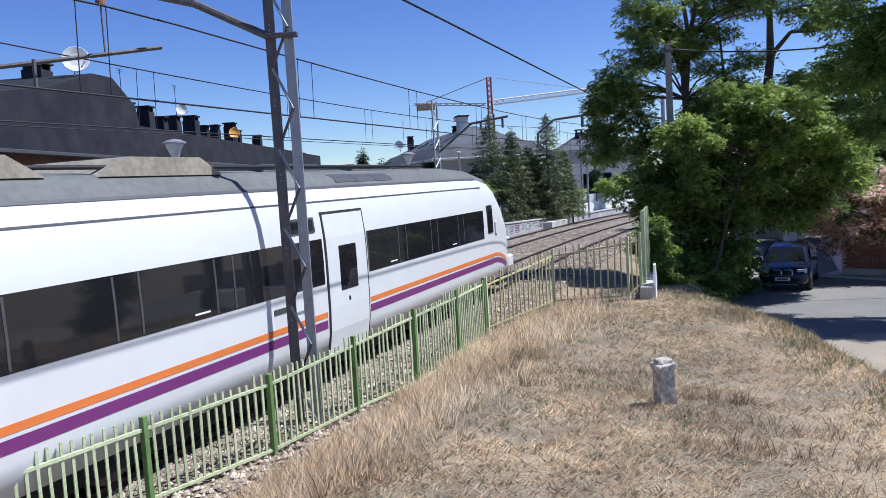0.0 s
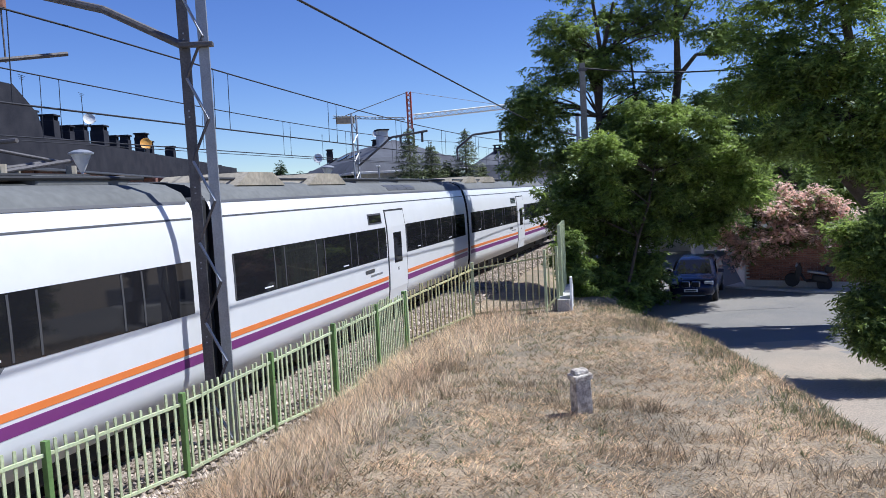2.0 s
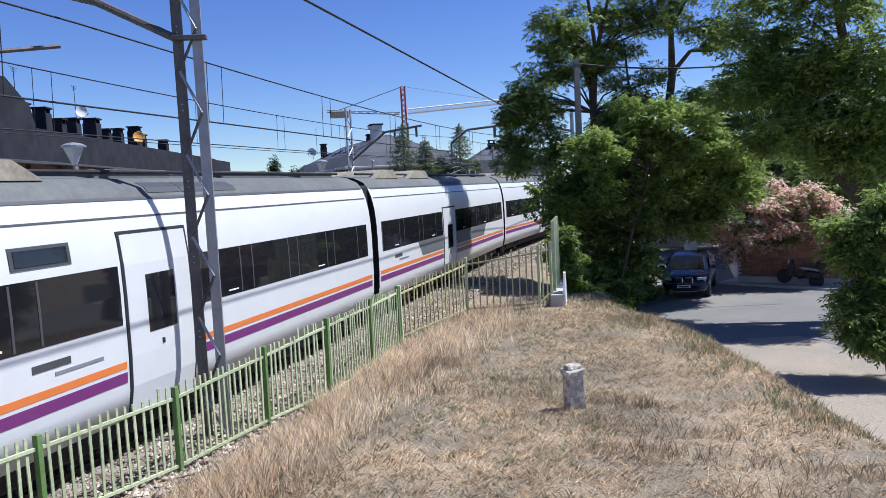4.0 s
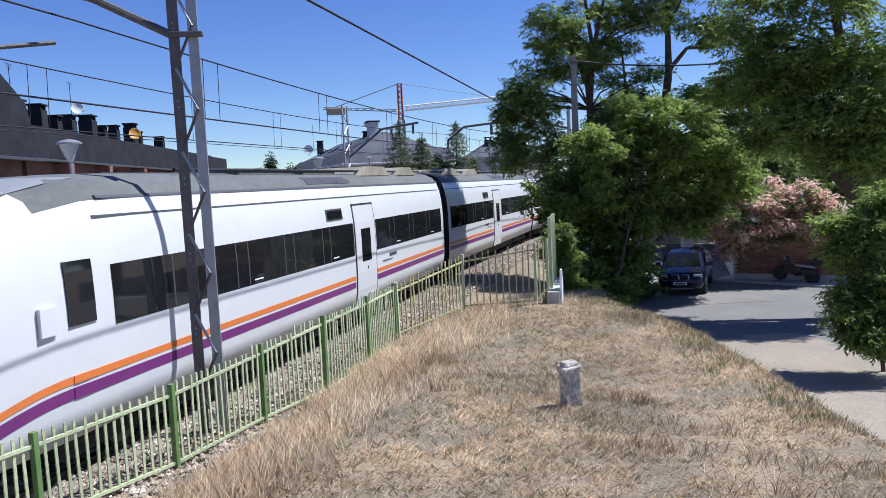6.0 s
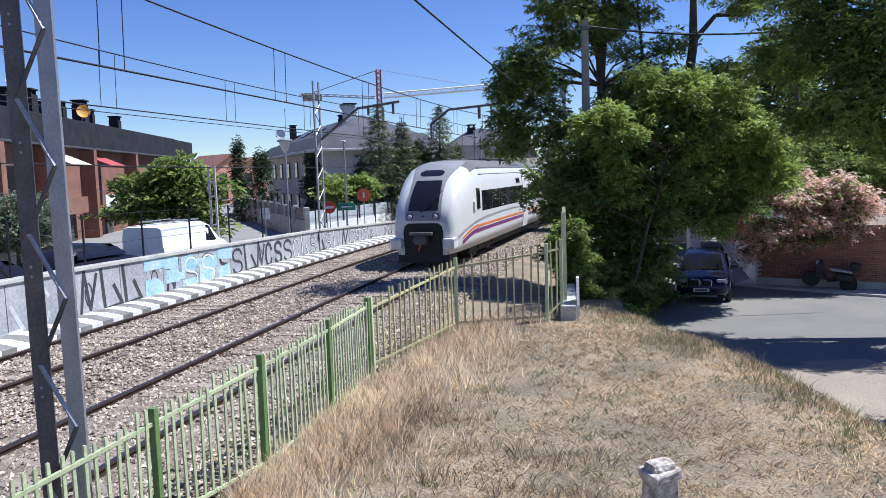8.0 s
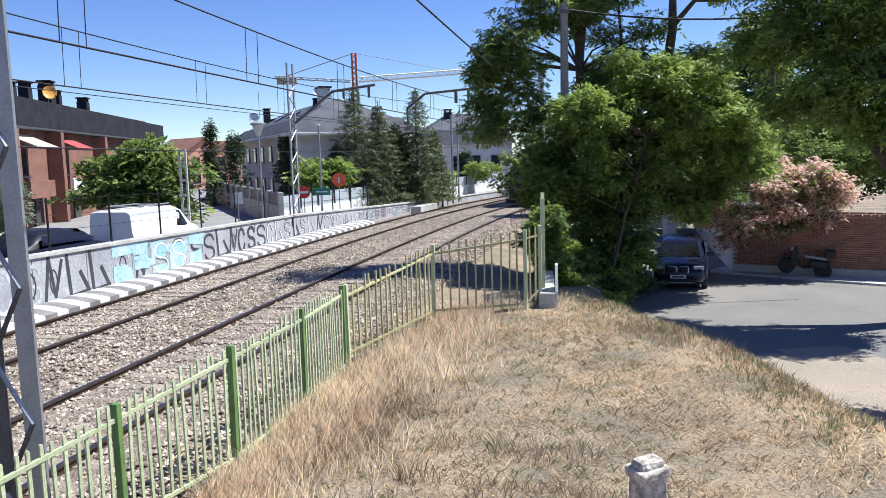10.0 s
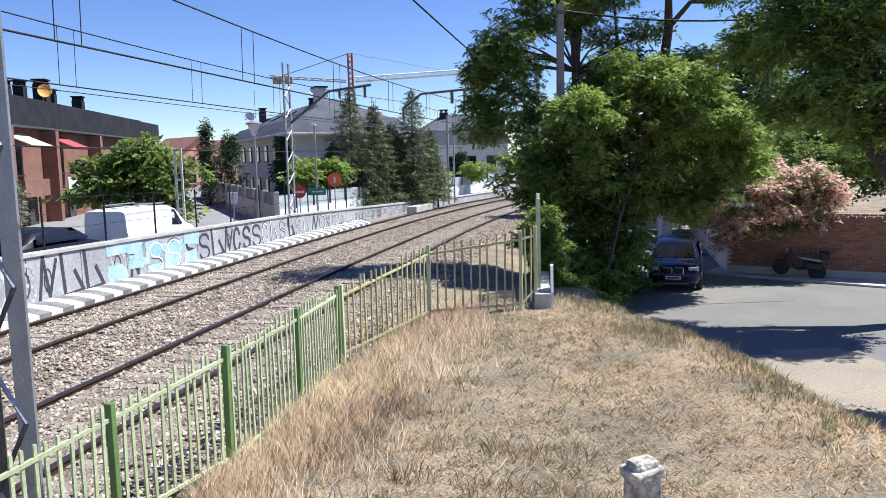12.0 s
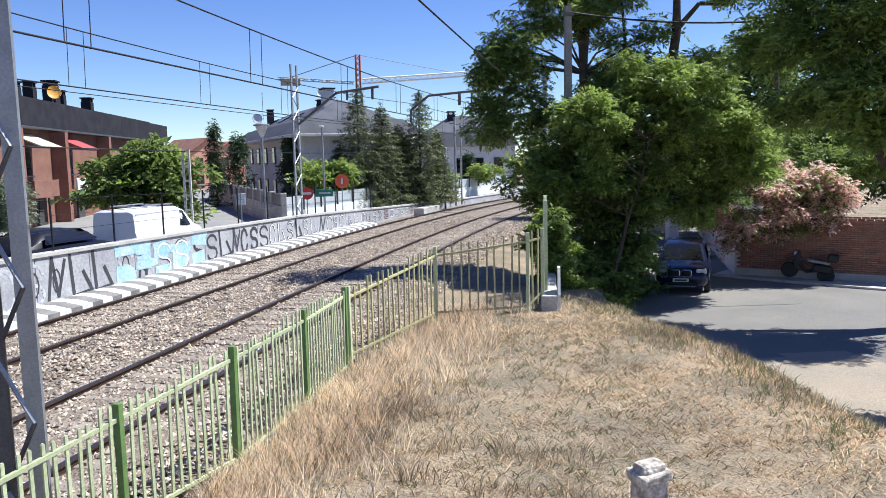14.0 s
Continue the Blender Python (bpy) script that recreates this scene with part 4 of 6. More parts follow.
def make_masts():
    # The first upright is coloured dark as its shade; odd laces share it.
    mast = lattice_mast("lattice_mast", (-3.87, 11.47, 0), (-3.59, 11.5, 0), 9.2, 0.15, 0.15, "galvanised steel lattice catenary mast beside the track", (M["steel_dark_and_shaded"], M["galv"]), 0.62)
    arm0 = Vector((-3.87, 11.47, 5.95))
    rise = polar(-23.70, 12.6, 6.57)
    along = tp(9.4, -2.4, 7.47)
    bm = rods([(arm0, rise, 0.06), (rise, along, 0.06), (along, tp(9.4, -6.4, 7.47), 0.06)], 8)
    part("arm", bm, M["steel_dark_and_shaded"], mast, "dark tubular cantilever arm")
    part("bracket", boxed(0, 0, 0, 0.5, 0.12, 0.07, 0.01), M["steel_dark_and_shaded"], mast).matrix_local = pose(-3.68, 11.44, 5.96, 0, 0, 6)
    for l in (0.0, -TRACK_GAP):
        z0 = 7.47 if l < -4 else 6.77
        g = part("registration_arm", rods([(tp(8.8, l - 0.4, z0), tp(8.8, l - 0.4, 5.75), 0.014), (tp(7.0, l - 1.4, 5.42), tp(9.35, l + 0.2, 5.9), 0.035), (tp(7.7, l - 0.6, 5.6), tp(7.7, l - 0.6, 5.2), 0.03)], 6), M["steel_dark_and_shaded"], mast)
        part("insulator", rods([(tp(7.0, l - 1.4, 5.42), tp(7.2, l - 1.26, 5.46), 0.075)], 10), M["brick"], g)
        part("insulator", rods([(tp(8.8, l - 0.4, z0 - 0.25), tp(8.8, l - 0.4, z0 - 0.05), 0.07)], 10), M["brick"], g)
    # mast behind the wall with its arm over the far track
    far = lattice_mast("lattice_mast", tp(37.2, -6.95), tp(37.8, -6.95), 8.2, 0.13, 0.13, "slim galvanised lattice mast beside the graffiti wall", (M["galv"], M["galv"]), 0.5)
    part("arm", rods([(tp(37.4, -6.8, 5.2), tp(37.4, -4.9, 6.55), 0.06), (tp(37.4, -4.9, 6.55), tp(37.4, -2.9, 6.75), 0.06)], 8), M["steel_dark_and_shaded"], far)
    part("insulator", rods([(tp(37.4, -3.2, 6.7), tp(37.4, -3.2, 6.2), 0.06)], 8), M["steel_dark_and_shaded"], far)
    part("insulator", rods([(tp(37.4, -4.4, 6.6), tp(37.4, -4.4, 6.2), 0.05)], 8), M["steel_dark_and_shaded"], far)
    # portal arm further on
    port = empty("catenary_portal", pose(0, 0, 0), "dark bent tubular catenary arm on a grey post", "mast", "railway masts")
    part("arm", rods([(tp(47, -4.4, 5.6), tp(47, -4.4, 6.3), 0.07), (tp(47, -4.4, 6.3), tp(47.2, -3.4, 7.1), 0.07), (tp(47.2, -3.4, 7.1), tp(47.4, 0.4, 7.35), 0.07), (tp(47.4, 0.4, 7.35), tp(47.5, 3.2, 6.6), 0.07)], 8), M["steel_dark_and_shaded"], port)
    part("post", rods([(tp(47.5, 3.2, -0.3), tp(47.5, 3.2, 8.0), 0.12)], 8), M["galv"], port)
    part("insulator", rods([(tp(47.2, -1.6, 7.2), tp(47.2, -1.6, 6.5), 0.09)], 8), M["steel_dark_and_shaded"], port)
    part("insulator", rods([(tp(47.2, -0.9, 7.2), tp(47.2, -0.9, 6.3), 0.05)], 8), M["steel_dark_and_shaded"], port)
    post = empty("signal_post", pose(0, 0, 0), "grey steel catenary post with lamp arm beside far wall", "mast", "railway masts")
    part("post", rods([(tp(60.3, -6.0, 0), tp(60.3, -6.0, 6.6), 0.09), (tp(61.6, -6.0, 0), tp(61.6, -6.0, 6.2), 0.07)], 8), M["galv"], post)
    part("arm", rods([(tp(60.3, -6.0, 5.9), tp(59.4, -6.0, 6.1), 0.04), (tp(60.3, -6.0, 5.2), tp(58.5, -4.4, 5.9), 0.045)], 6), M["galv"], post)


def wire_curve(name, pts, r, parent, material=None):
    cu = bpy.data.curves.new(name, "CURVE")
    cu.dimensions, cu.bevel_depth, cu.bevel_resolution = "3D", r, 1
    sp = cu.splines.new("POLY")
    sp.points.add(len(pts) - 1)
    for p, q in zip(sp.points, pts):
        p.co = (*q, 1)
    tmp = new("tmp", cu)
    me = bpy.data.meshes.new_from_object(tmp)
    bpy.data.objects.remove(tmp)
    me.materials.clear()
    me.materials.append(material or M["wire"])
    ob = new(name, me)
    ob.parent = parent
    return ob


def make_wires():
    def sag(s, span, depth):
        u = ((s - 9) / span) % 1.0
        return -depth * 4 * u * (1 - u)
    for l, zc, zm, label in ((0.0, 5.1, 6.4, "overhead line of the near track"), (-TRACK_GAP, 5.2, 6.68, "overhead line of the far track")):
        line = empty("overhead_line", pose(0, 0, 0), label + " with droppers", "overhead wire", "overhead lines")
        ss = np.arange(-20, 110, 1.5)
        wire_curve("contact_wire", [tp(s, l, zc) for s in ss], 0.016, line)
        wire_curve("messenger_wire", [tp(s, l, zm + sag(s, 38, 0.28)) for s in ss], 0.015, line)
        for s in np.arange(-14.5, 80, 5.6):
            for ds in (0.0, 0.55):
                wire_curve("dropper", [tp(s + ds, l, zc), tp(s + ds + 0.05, l, zm + sag(s + ds, 38, 0.28))], 0.008, line)
    single = empty("feeder_wire", pose(0, 0, 0), "single dark feeder cable crossing above the bank", "overhead wire")
    wire_curve("cable", [tp(s, 4, 6.3 - 0.008 * s) for s in np.arange(-6, 46, 2)], 0.018, single)
    low = empty("feeder_wire", pose(0, 0, 0), "low dark cable strung behind the railway wall", "overhead wire")
    wire_curve("cable", [tp(s, -9, 3.95 + 0.0004 * (s - 40) ** 2) for s in np.arange(0, 74, 3)], 0.02, low)
    wire_curve("cable", [tp(s, -6.2, 5.35) for s in np.arange(0, 90, 3)], 0.012, low)


# ---- plants ----
def leaf_cloud(name, blobs, count, size, material, parent, seed, flat=0.4, narrow=0.5, sprig=6):
    """Feathered sprigs of leaves through many small clumps. blobs: (centre, radius)."""
    rng = np.random.default_rng(seed)
    c = np.array([tuple(b[0]) for b in blobs], float)
    r = np.array([b[1] if np.ndim(b[1]) else (b[1], b[1], b[1]) for b in blobs], float)
    wgt = (r.prod(1)) ** (2 / 3)
    n = max(1, count // sprig)
    pick = rng.choice(len(blobs), n, p=wgt / wgt.sum())
    v = rng.normal(size=(n, 3))
    v /= np.linalg.norm(v, axis=1)[:, None]
    p = c[pick] + v * r[pick] * np.abs(rng.normal(0.72, 0.30, (n, 1)))
    ax = v * 0.8 + rng.normal(size=(n, 3)) * 0.6
    ax[:, 2] = ax[:, 2] * flat - 0.18
    ax /= np.linalg.norm(ax, axis=1)[:, None]
    up = rng.normal(size=(n, 3)) * 0.45 + np.array([0, 0, 1.0])
    sd = np.cross(ax, up)
    sd /= np.linalg.norm(sd, axis=1)[:, None] + 1e-9
    ln = size * rng.uniform(0.7, 1.35, (n, 1))
    quads = []
    for k in range(sprig):
        turn = (1 if k % 2 else -1) * (0.9 if k < sprig - 1 else 0.05)
        base = p + ax * ln * 0.42 * (k // 2 + 0.5 * (k % 2)) - np.array([0, 0, 1.0]) * ln * 0.05 * k
        d = ax * 0.62 + sd * turn + rng.normal(size=(n, 3)) * 0.18
        d /= np.linalg.norm(d, axis=1)[:, None]
        w = np.cross(d, up + rng.normal(size=(n, 3)) * 0.3)
        w /= np.linalg.norm(w, axis=1)[:, None] + 1e-9
        nrm = np.cross(w, d)
        lk = ln * rng.uniform(0.75, 1.15, (n, 1))
        quads.append(np.stack([base, base + d * lk * 0.5 + w * lk * narrow * 0.5 + nrm * lk * 0.07, base + d * lk - nrm * lk * 0.1, base + d * lk * 0.5 - w * lk * narrow * 0.5 + nrm * lk * 0.07], 1))
    q = np.concatenate(quads, 0).reshape(-1, 3)
    count = n * sprig
    me = bpy.data.meshes.new(name)
    me.vertices.add(4 * count)
    me.vertices.foreach_set("co", q.ravel())
    me.loops.add(4 * count)
    me.loops.foreach_set("vertex_index", np.arange(4 * count))
    me.polygons.add(count)
    me.polygons.foreach_set("loop_start", np.arange(0, 4 * count, 4))
    me.polygons.foreach_set("loop_total", np.full(count, 4))
    me.update(calc_edges=True)
    me.materials.append(material)
    ob = new(name, me)
    ob.parent = parent
    return ob


def limb_mesh(segs):
    bm = bmesh.new()
    for a, b, r1, r2 in segs:
        rod(bm, a, b, r1, r2, 7)
    return bm


def tree(name, foot, blobs, count, size, material, label, trunk=0.16, seed=1, second=None, narrow=0.5, category="tree", bare=()):
    """Tapered trunk with a limb to each large clump, and a crown of single leaves."""
    rng = random.Random(seed)
    foot = Vector(foot)
    t = empty(name, Matrix.Translation(foot), label, category)
    mean = sum((Vector(b[0]) for b in blobs), Vector()) / len(blobs)
    low = min(Vector(b[0]).z for b in blobs)
    high = max(Vector(b[0]).z for b in blobs)
    segs = []
    spine = []
    for k in range(7):
        u = k / 6
        p = Vector((foot.x + (mean.x - foot.x) * u, foot.y + (mean.y - foot.y) * u, foot.z - 0.1 + (high - foot.z) * u))
        spine.append(p + Vector((rng.uniform(-1, 1), rng.uniform(-1, 1), 0)) * 0.12 * u * (high - foot.z) / 4)
    for k in range(6):
        segs.append((spine[k], spine[k + 1], trunk * (1 - 0.14 * k), trunk * (1 - 0.14 * (k + 1))))
    for b in blobs:
        c = Vector(b[0])
        k = min(range(7), key=lambda i: abs(spine[i].z - (c.z - 0.6 * (c - spine[min(i, 6)]).length * 0.5)))
        a = spine[k]
        mid = a.lerp(c, 0.5) + Vector((rng.uniform(-0.2, 0.2), rng.uniform(-0.2, 0.2), 0.15))
        if rng.random() < 0.25 and (c - a).length < 3.2:
            segs += [(a, mid, trunk * 0.26, trunk * 0.16), (mid, c, trunk * 0.16, trunk * 0.06)]
    for a, b, r1, r2 in bare:
        segs.append((a, b, r1, r2))
    inv = Matrix.Translation(-foot)
    bm = limb_mesh(segs)
    bmesh.ops.transform(bm, matrix=inv, verts=bm.verts)
    part("trunk", bm, M["bark"], t)
    local = [(Vector(b[0]) - foot, b[1]) for b in blobs]
    crown = leaf_cloud("crown", local, count, size, material, t, seed, narrow=narrow)
    if second:
        leaf_cloud("crown", [local[i] for i in range(len(local)) if i % 3 != 1], int(count * second[1]), size, second[0], t, seed + 50, narrow=narrow)
    return t


def clumps(rng, n, centre, spread, radius):
    """Uneven clumps inside an ellipsoid."""
    out = []
    n = int(n * 1.9)
    while len(out) < n:
        v = Vector((rng.uniform(-1, 1), rng.uniform(-1, 1), rng.uniform(-1, 1)))
        if v.length < 1:
            r = rng.uniform(*radius) * 0.78
            out.append((Vector(centre) + Vector((v.x * spread[0], v.y * spread[1], v.z * spread[2])), (r * rng.uniform(0.7, 1.6), r * rng.uniform(0.7, 1.6), r * rng.uniform(0.4, 0.85))))
    return out


def grove(rng, rows, radius, depth=0.8):
    """Clumps from rows of (azimuth, distance, height, number, half width, half height)."""
    out = []
    for az, d, z, n, w, h in rows:
        out += clumps(rng, n, polar(az, d, z), (w, max(0.5, w * depth), h), radius)
    return out


def make_trees():
    rng = random.Random(5)
    # tall airy locust behind the gate, with dark bare forks against the sky
    b = grove(rng, [(8.3, 30.0, 8.3, 15, 0.94, 2.13), (10.2, 30.5, 9.2, 17, 1.60, 1.71), (6.7, 29.5, 6.4, 13, 0.93, 1.33), (5.2, 29.5, 6.4, 4, 0.40, 0.62), (5.3, 29.5, 4.6, 9, 0.66, 0.84),
                   (7.6, 29.5, 4.9, 12, 0.99, 1.10), (11.9, 30.5, 7.6, 12, 1.14, 1.60), (14.0, 31.0, 9.6, 12, 1.28, 1.28), (17.1, 31.0, 9.6, 9, 1.39, 1.16), (19.6, 31.0, 9.0, 7, 0.88, 1.16),
                   (14.9, 31.0, 7.1, 7, 1.04, 1.04), (12.8, 30.5, 6.1, 7, 0.91, 0.80), (18.7, 31.0, 6.6, 3, 0.58, 0.46), (9.9, 30.5, 12.0, 8, 2.06, 1.37), (15.1, 31.0, 11.9, 8, 2.09, 1.39),
                   (18.9, 31.0, 11.6, 6, 1.63, 1.39)], (0.36, 0.7))
    tree("locust_tree", polar(11.6, 30.5, -0.7), b, 52000, 0.14, M["locust"], "tall locust tree with airy green crown behind the fence", 0.20, 11, (M["leaf_light_and_sunlit"], 0.45), narrow=0.42,
         bare=[(polar(11.5, 30.5, 3.5), polar(11.2, 30.5, 7.5), 0.17, 0.12), (polar(11.2, 30.5, 7.5), polar(12.6, 30.5, 10.5), 0.12, 0.05), (polar(11.2, 30.5, 7.0), polar(9.6, 30.5, 9.6), 0.09, 0.04),
               (polar(15.8, 31, 3.0), polar(16.9, 31, 7.4), 0.19, 0.15), (polar(16.9, 31, 7.4), polar(16.9, 31, 10.6), 0.15, 0.06), (polar(16.9, 31, 7.5), polar(18.2, 31, 8.3), 0.10, 0.07),
               (polar(18.2, 31, 8.3), polar(19.6, 31, 8.2), 0.07, 0.03), (polar(16.9, 31, 8.8), polar(15.6, 31, 10.2), 0.06, 0.03), (polar(16.9, 31, 9.2), polar(18.4, 31, 10.6), 0.06, 0.03), (polar(14.2, 31, 5.0), polar(13.6, 31, 9.0), 0.08, 0.03)])
    # dense mass beside the parked car
    b = grove(rng, [(10.9, 28.5, 3.9, 13, 1.39, 1.28), (16.2, 29.5, 5.0, 12, 1.55, 1.10), (18.5, 31.0, 3.7, 12, 1.63, 1.16), (21.1, 31.5, 3.1, 5, 0.90, 0.85), (8.3, 28.0, 3.0, 8, 0.94, 1.05),
                   (10.1, 28.5, 1.4, 16, 1.28, 1.49), (13.7, 29.0, 2.6, 20, 1.85, 1.52), (16.8, 31.0, 2.2, 12, 1.63, 0.98), (11.0, 28.0, -0.2, 15, 1.05, 0.94), (13.1, 29.0, 0.5, 16, 1.04, 1.30),
                   (13.4, 29.5, 4.9, 9, 1.22, 1.10), (11.6, 28.0, -0.9, 8, 1.26, 0.29), (19.6, 32.0, 2.5, 5, 0.96, 0.67), (14.3, 30.5, -0.6, 10, 0.59, 0.82)], (0.38, 0.74))
    tree("elm_thicket", polar(13.4, 29.6, -1.0), b, 82000, 0.14, M["locust"], "dense dark green elm thicket overhanging the parked car", 0.22, 21, (M["leaf_light_and_sunlit"], 0.35), narrow=0.55)
    # added clumps in front of it, in lighter leaf colour for its sunlit parts
    b = grove(rng, [(11.3, 27.0, 4.2, 8, 0.91, 1.01), (11.8, 27.0, 3.0, 5, 0.61, 0.81), (17.2, 28.3, 5.6, 6, 1.06, 0.59), (19.6, 29.2, 4.5, 7, 1.09, 0.61), (14.8, 28.0, 4.8, 4, 0.84, 0.63),
                   (21.6, 30.2, 3.2, 5, 0.63, 0.63), (18.4, 31.5, 1.4, 3, 0.21, 0.76), (20.7, 29.8, 3.7, 5, 0.89, 0.58), (17.1, 29.0, 4.0, 5, 1.09, 0.65), (9.3, 27.0, 2.7, 4, 0.51, 0.81),
                   (14.0, 28.3, 5.9, 3, 0.64, 0.53)], (0.3, 0.56))
    tree("locust_tree", polar(12.6, 27.6, -0.6), b, 27000, 0.135, M["leaf_light_and_sunlit"], "lighter leaf clumps added before the thicket, coloured as sunlit foliage", 0.07, 33, (M["locust"], 0.3), narrow=0.42)
    # ivy and shoots by the gate
    b = grove(rng, [(9.2, 25.0, 0.8, 10, 0.41, 0.94), (9.6, 25.0, -0.2, 7, 0.52, 0.45), (8.8, 25.0, 1.6, 4, 0.30, 0.47), (11.2, 26.0, -0.5, 5, 0.88, 0.27)], (0.22, 0.42))
    tree("shrub", polar(9.6, 25.3, -0.6), b, 15000, 0.10, M["leaf_light_and_sunlit"], "bright green shrub growing behind the concrete plinth", 0.05, 31, (M["locust"], 0.5), category="shrub")
    # far side of the lane: big tree that hangs in over it, and another behind the wall
    b = grove(rng, [(22.7, 27.0, 8.0, 13, 1.21, 1.42), (21.6, 27.5, 6.5, 8, 0.82, 0.93), (25.0, 26.5, 6.6, 17, 1.49, 1.29), (25.6, 26.0, 4.8, 12, 1.27, 0.88), (28.3, 26.0, 7.3, 17, 1.46, 1.46),
                   (29.2, 25.5, 5.3, 15, 1.15, 1.34), (23.0, 27.0, 4.8, 6, 0.81, 0.71), (27.7, 26.0, 3.9, 7, 0.88, 0.55), (30.0, 25.5, 3.6, 6, 0.67, 0.76), (24.7, 26.5, 9.9, 8, 2.38, 1.19),
                   (29.0, 26.0, 9.4, 10, 2.14, 1.36), (32.1, 26.0, 6.6, 8, 1.36, 2.14)], (0.36, 0.74))
    tree("locust_tree", polar(30.8, 26.8, -1.2), b, 36000, 0.18, M["leaf_light_and_sunlit"], "large locust tree with drooping feathery leaves over the lane", 0.36, 41, (M["locust"], 0.55), narrow=0.34,
         bare=[(polar(30.6, 26.8, 1.4), polar(27.4, 26.9, 3.4), 0.28, 0.20), (polar(27.4, 26.9, 3.4), polar(25.4, 27, 5.4), 0.20, 0.10), (polar(30.7, 26.8, 1.8), polar(30.2, 26.4, 4.6), 0.24, 0.12)])
    b = grove(rng, [(20.8, 47.0, 6.3, 8, 1.41, 1.76), (20.9, 47.0, 4.2, 8, 1.58, 0.99), (23.8, 46.0, 3.9, 10, 2.07, 1.21), (26.3, 42.0, 3.9, 10, 1.89, 1.26), (29.3, 40.0, 2.9, 9, 1.80, 0.90),
                   (26.6, 40.0, 2.7, 7, 1.50, 0.75), (22.5, 47.0, 8.1, 7, 1.76, 2.11), (19.6, 48.0, 2.8, 5, 1.26, 0.90)], (0.6, 1.1), 0.6)
    tree("locust_tree", polar(24.4, 45.0, -0.4), b, 36000, 0.2, M["locust"], "tall locust tree rising behind the brick wall", 0.26, 43, (M["leaf_light_and_sunlit"], 0.3), narrow=0.4)
    # low shrub at the lane's edge
    b = grove(rng, [(29.0, 18.5, 2.3, 8, 0.62, 0.67), (28.3, 18.3, 1.6, 6, 0.48, 0.48), (29.8, 18.2, 1.5, 8, 0.55, 0.75), (28.5, 18.0, 0.7, 7, 0.51, 0.40), (30.0, 18.0, 0.5, 9, 0.61, 0.61),
                   (30.3, 18.5, 2.5, 6, 0.55, 0.55), (28.8, 17.8, 0.2, 7, 0.45, 0.29), (30.3, 17.8, -0.0, 8, 0.53, 0.37)], (0.28, 0.5))
    tree("shrub", polar(30.4, 18.6, -1.0), b, 24000, 0.11, M["locust"], "feathery green shrub at the edge of the lane", 0.05, 51, (M["leaf_light_and_sunlit"], 0.6), category="shrub", narrow=0.33)
    # oleander
    b = grove(rng, [(22.7, 35.0, 2.5, 10, 1.18, 0.92), (20.7, 35.0, 1.4, 9, 1.10, 1.00), (24.9, 35.0, 2.1, 11, 1.31, 0.94), (22.3, 34.8, 1.0, 10, 1.56, 0.78), (26.3, 35.0, 2.0, 6, 0.79, 0.89),
                   (24.7, 34.8, 1.2, 8, 1.17, 0.73), (20.3, 34.8, 0.5, 5, 0.78, 0.52)], (0.4, 0.7))
    tree("oleander_bush", polar(23.2, 35.4, -1.0), b, 11000, 0.12, M["locust"], "oleander bush covered in faded pink flowers over the wall", 0.09, 61, (M["flower"], 3.0), category="shrub")
    # trees far behind, above the oleander
    b = clumps(rng, 14, polar(21.5, 52, 6.6), (4, 2, 2.4), (1.0, 1.8)) + clumps(rng, 14, polar(28, 50, 7), (6, 2, 3), (1.0, 1.8))
    tree("tree", polar(24, 52, 0), b + clumps(rng, 10, polar(20.2, 50, 3.4), (3, 1.5, 1.6), (0.9, 1.6)) + clumps(rng, 16, polar(25, 50, 3.2), (5, 1.5, 2.0), (1.0, 1.8)) + clumps(rng, 14, polar(31, 46, 3.6), (4, 1.5, 2.4), (1.0, 1.8)), 30000, 0.3, M["locust_dark"], "dark leafy trees at the end of the lane", 0.2, 71)
    b = []
    for az in (10.5, 12.5, 14.5, 16.5, 18.3, 20.0):
        b += clumps(rng, 5, polar(az, 50, 1.6), (1.6, 0.8, 1.8), (0.8, 1.3)) + clumps(rng, 4, polar(az, 50.5, 4.6), (1.6, 0.8, 1.6), (0.8, 1.3))
    tree("hedge", polar(15, 50.5, -0.6), b, 24000, 0.24, M["locust_dark"], "tall dense hedge closing the ground behind the thicket", 0.12, 75, category="hedge")
    # firs behind the garden wall
    for az, d, top, w, sd in ((-2.9, 54, 8.4, 2.8, 1), (-1.3, 55, 7.2, 2.5, 2), (1.3, 57, 8.2, 2.7, 3), (-0.2, 56.5, 5.9, 2.0, 4), (-4.2, 54, 4.6, 1.5, 5), (2.5, 59, 5.6, 1.7, 6), (0.4, 58, 5.4, 1.9, 7)):
        conifer(az, d, top, w, sd)
    for az, d, top, w, sd in ((-12.55, 66, 6.5, 0.75, 1), (-11.0, 62, 5.5, 1.05, 2), (-7.6, 60, 5.4, 0.95, 3), (4.75, 75, 3.9, 1.2, 4)):
        cypress(az, d, top, w, sd)
    b = clumps(rng, 16, tp(32.4, -11.5, 2.6), (2.0, 1.2, 1.6), (0.6, 1.0))
    tree("tree", tp(32.4, -11.5, 0.2), b, 9000, 0.26, M["locust"], "leafy green street tree behind parked van", 0.12, 81, (M["leaf_light_and_sunlit"], 0.3))
    b = clumps(rng, 12, polar(-5.3, 51, 2.6), (1.4, 0.8, 0.9), (0.6, 0.9))
    tree("shrub", polar(-5.3, 51, 0.2), b, 6000, 0.24, M["leaf_light_and_sunlit"], "bright green climbing shrub on the garden wall", 0.08, 91, category="shrub")
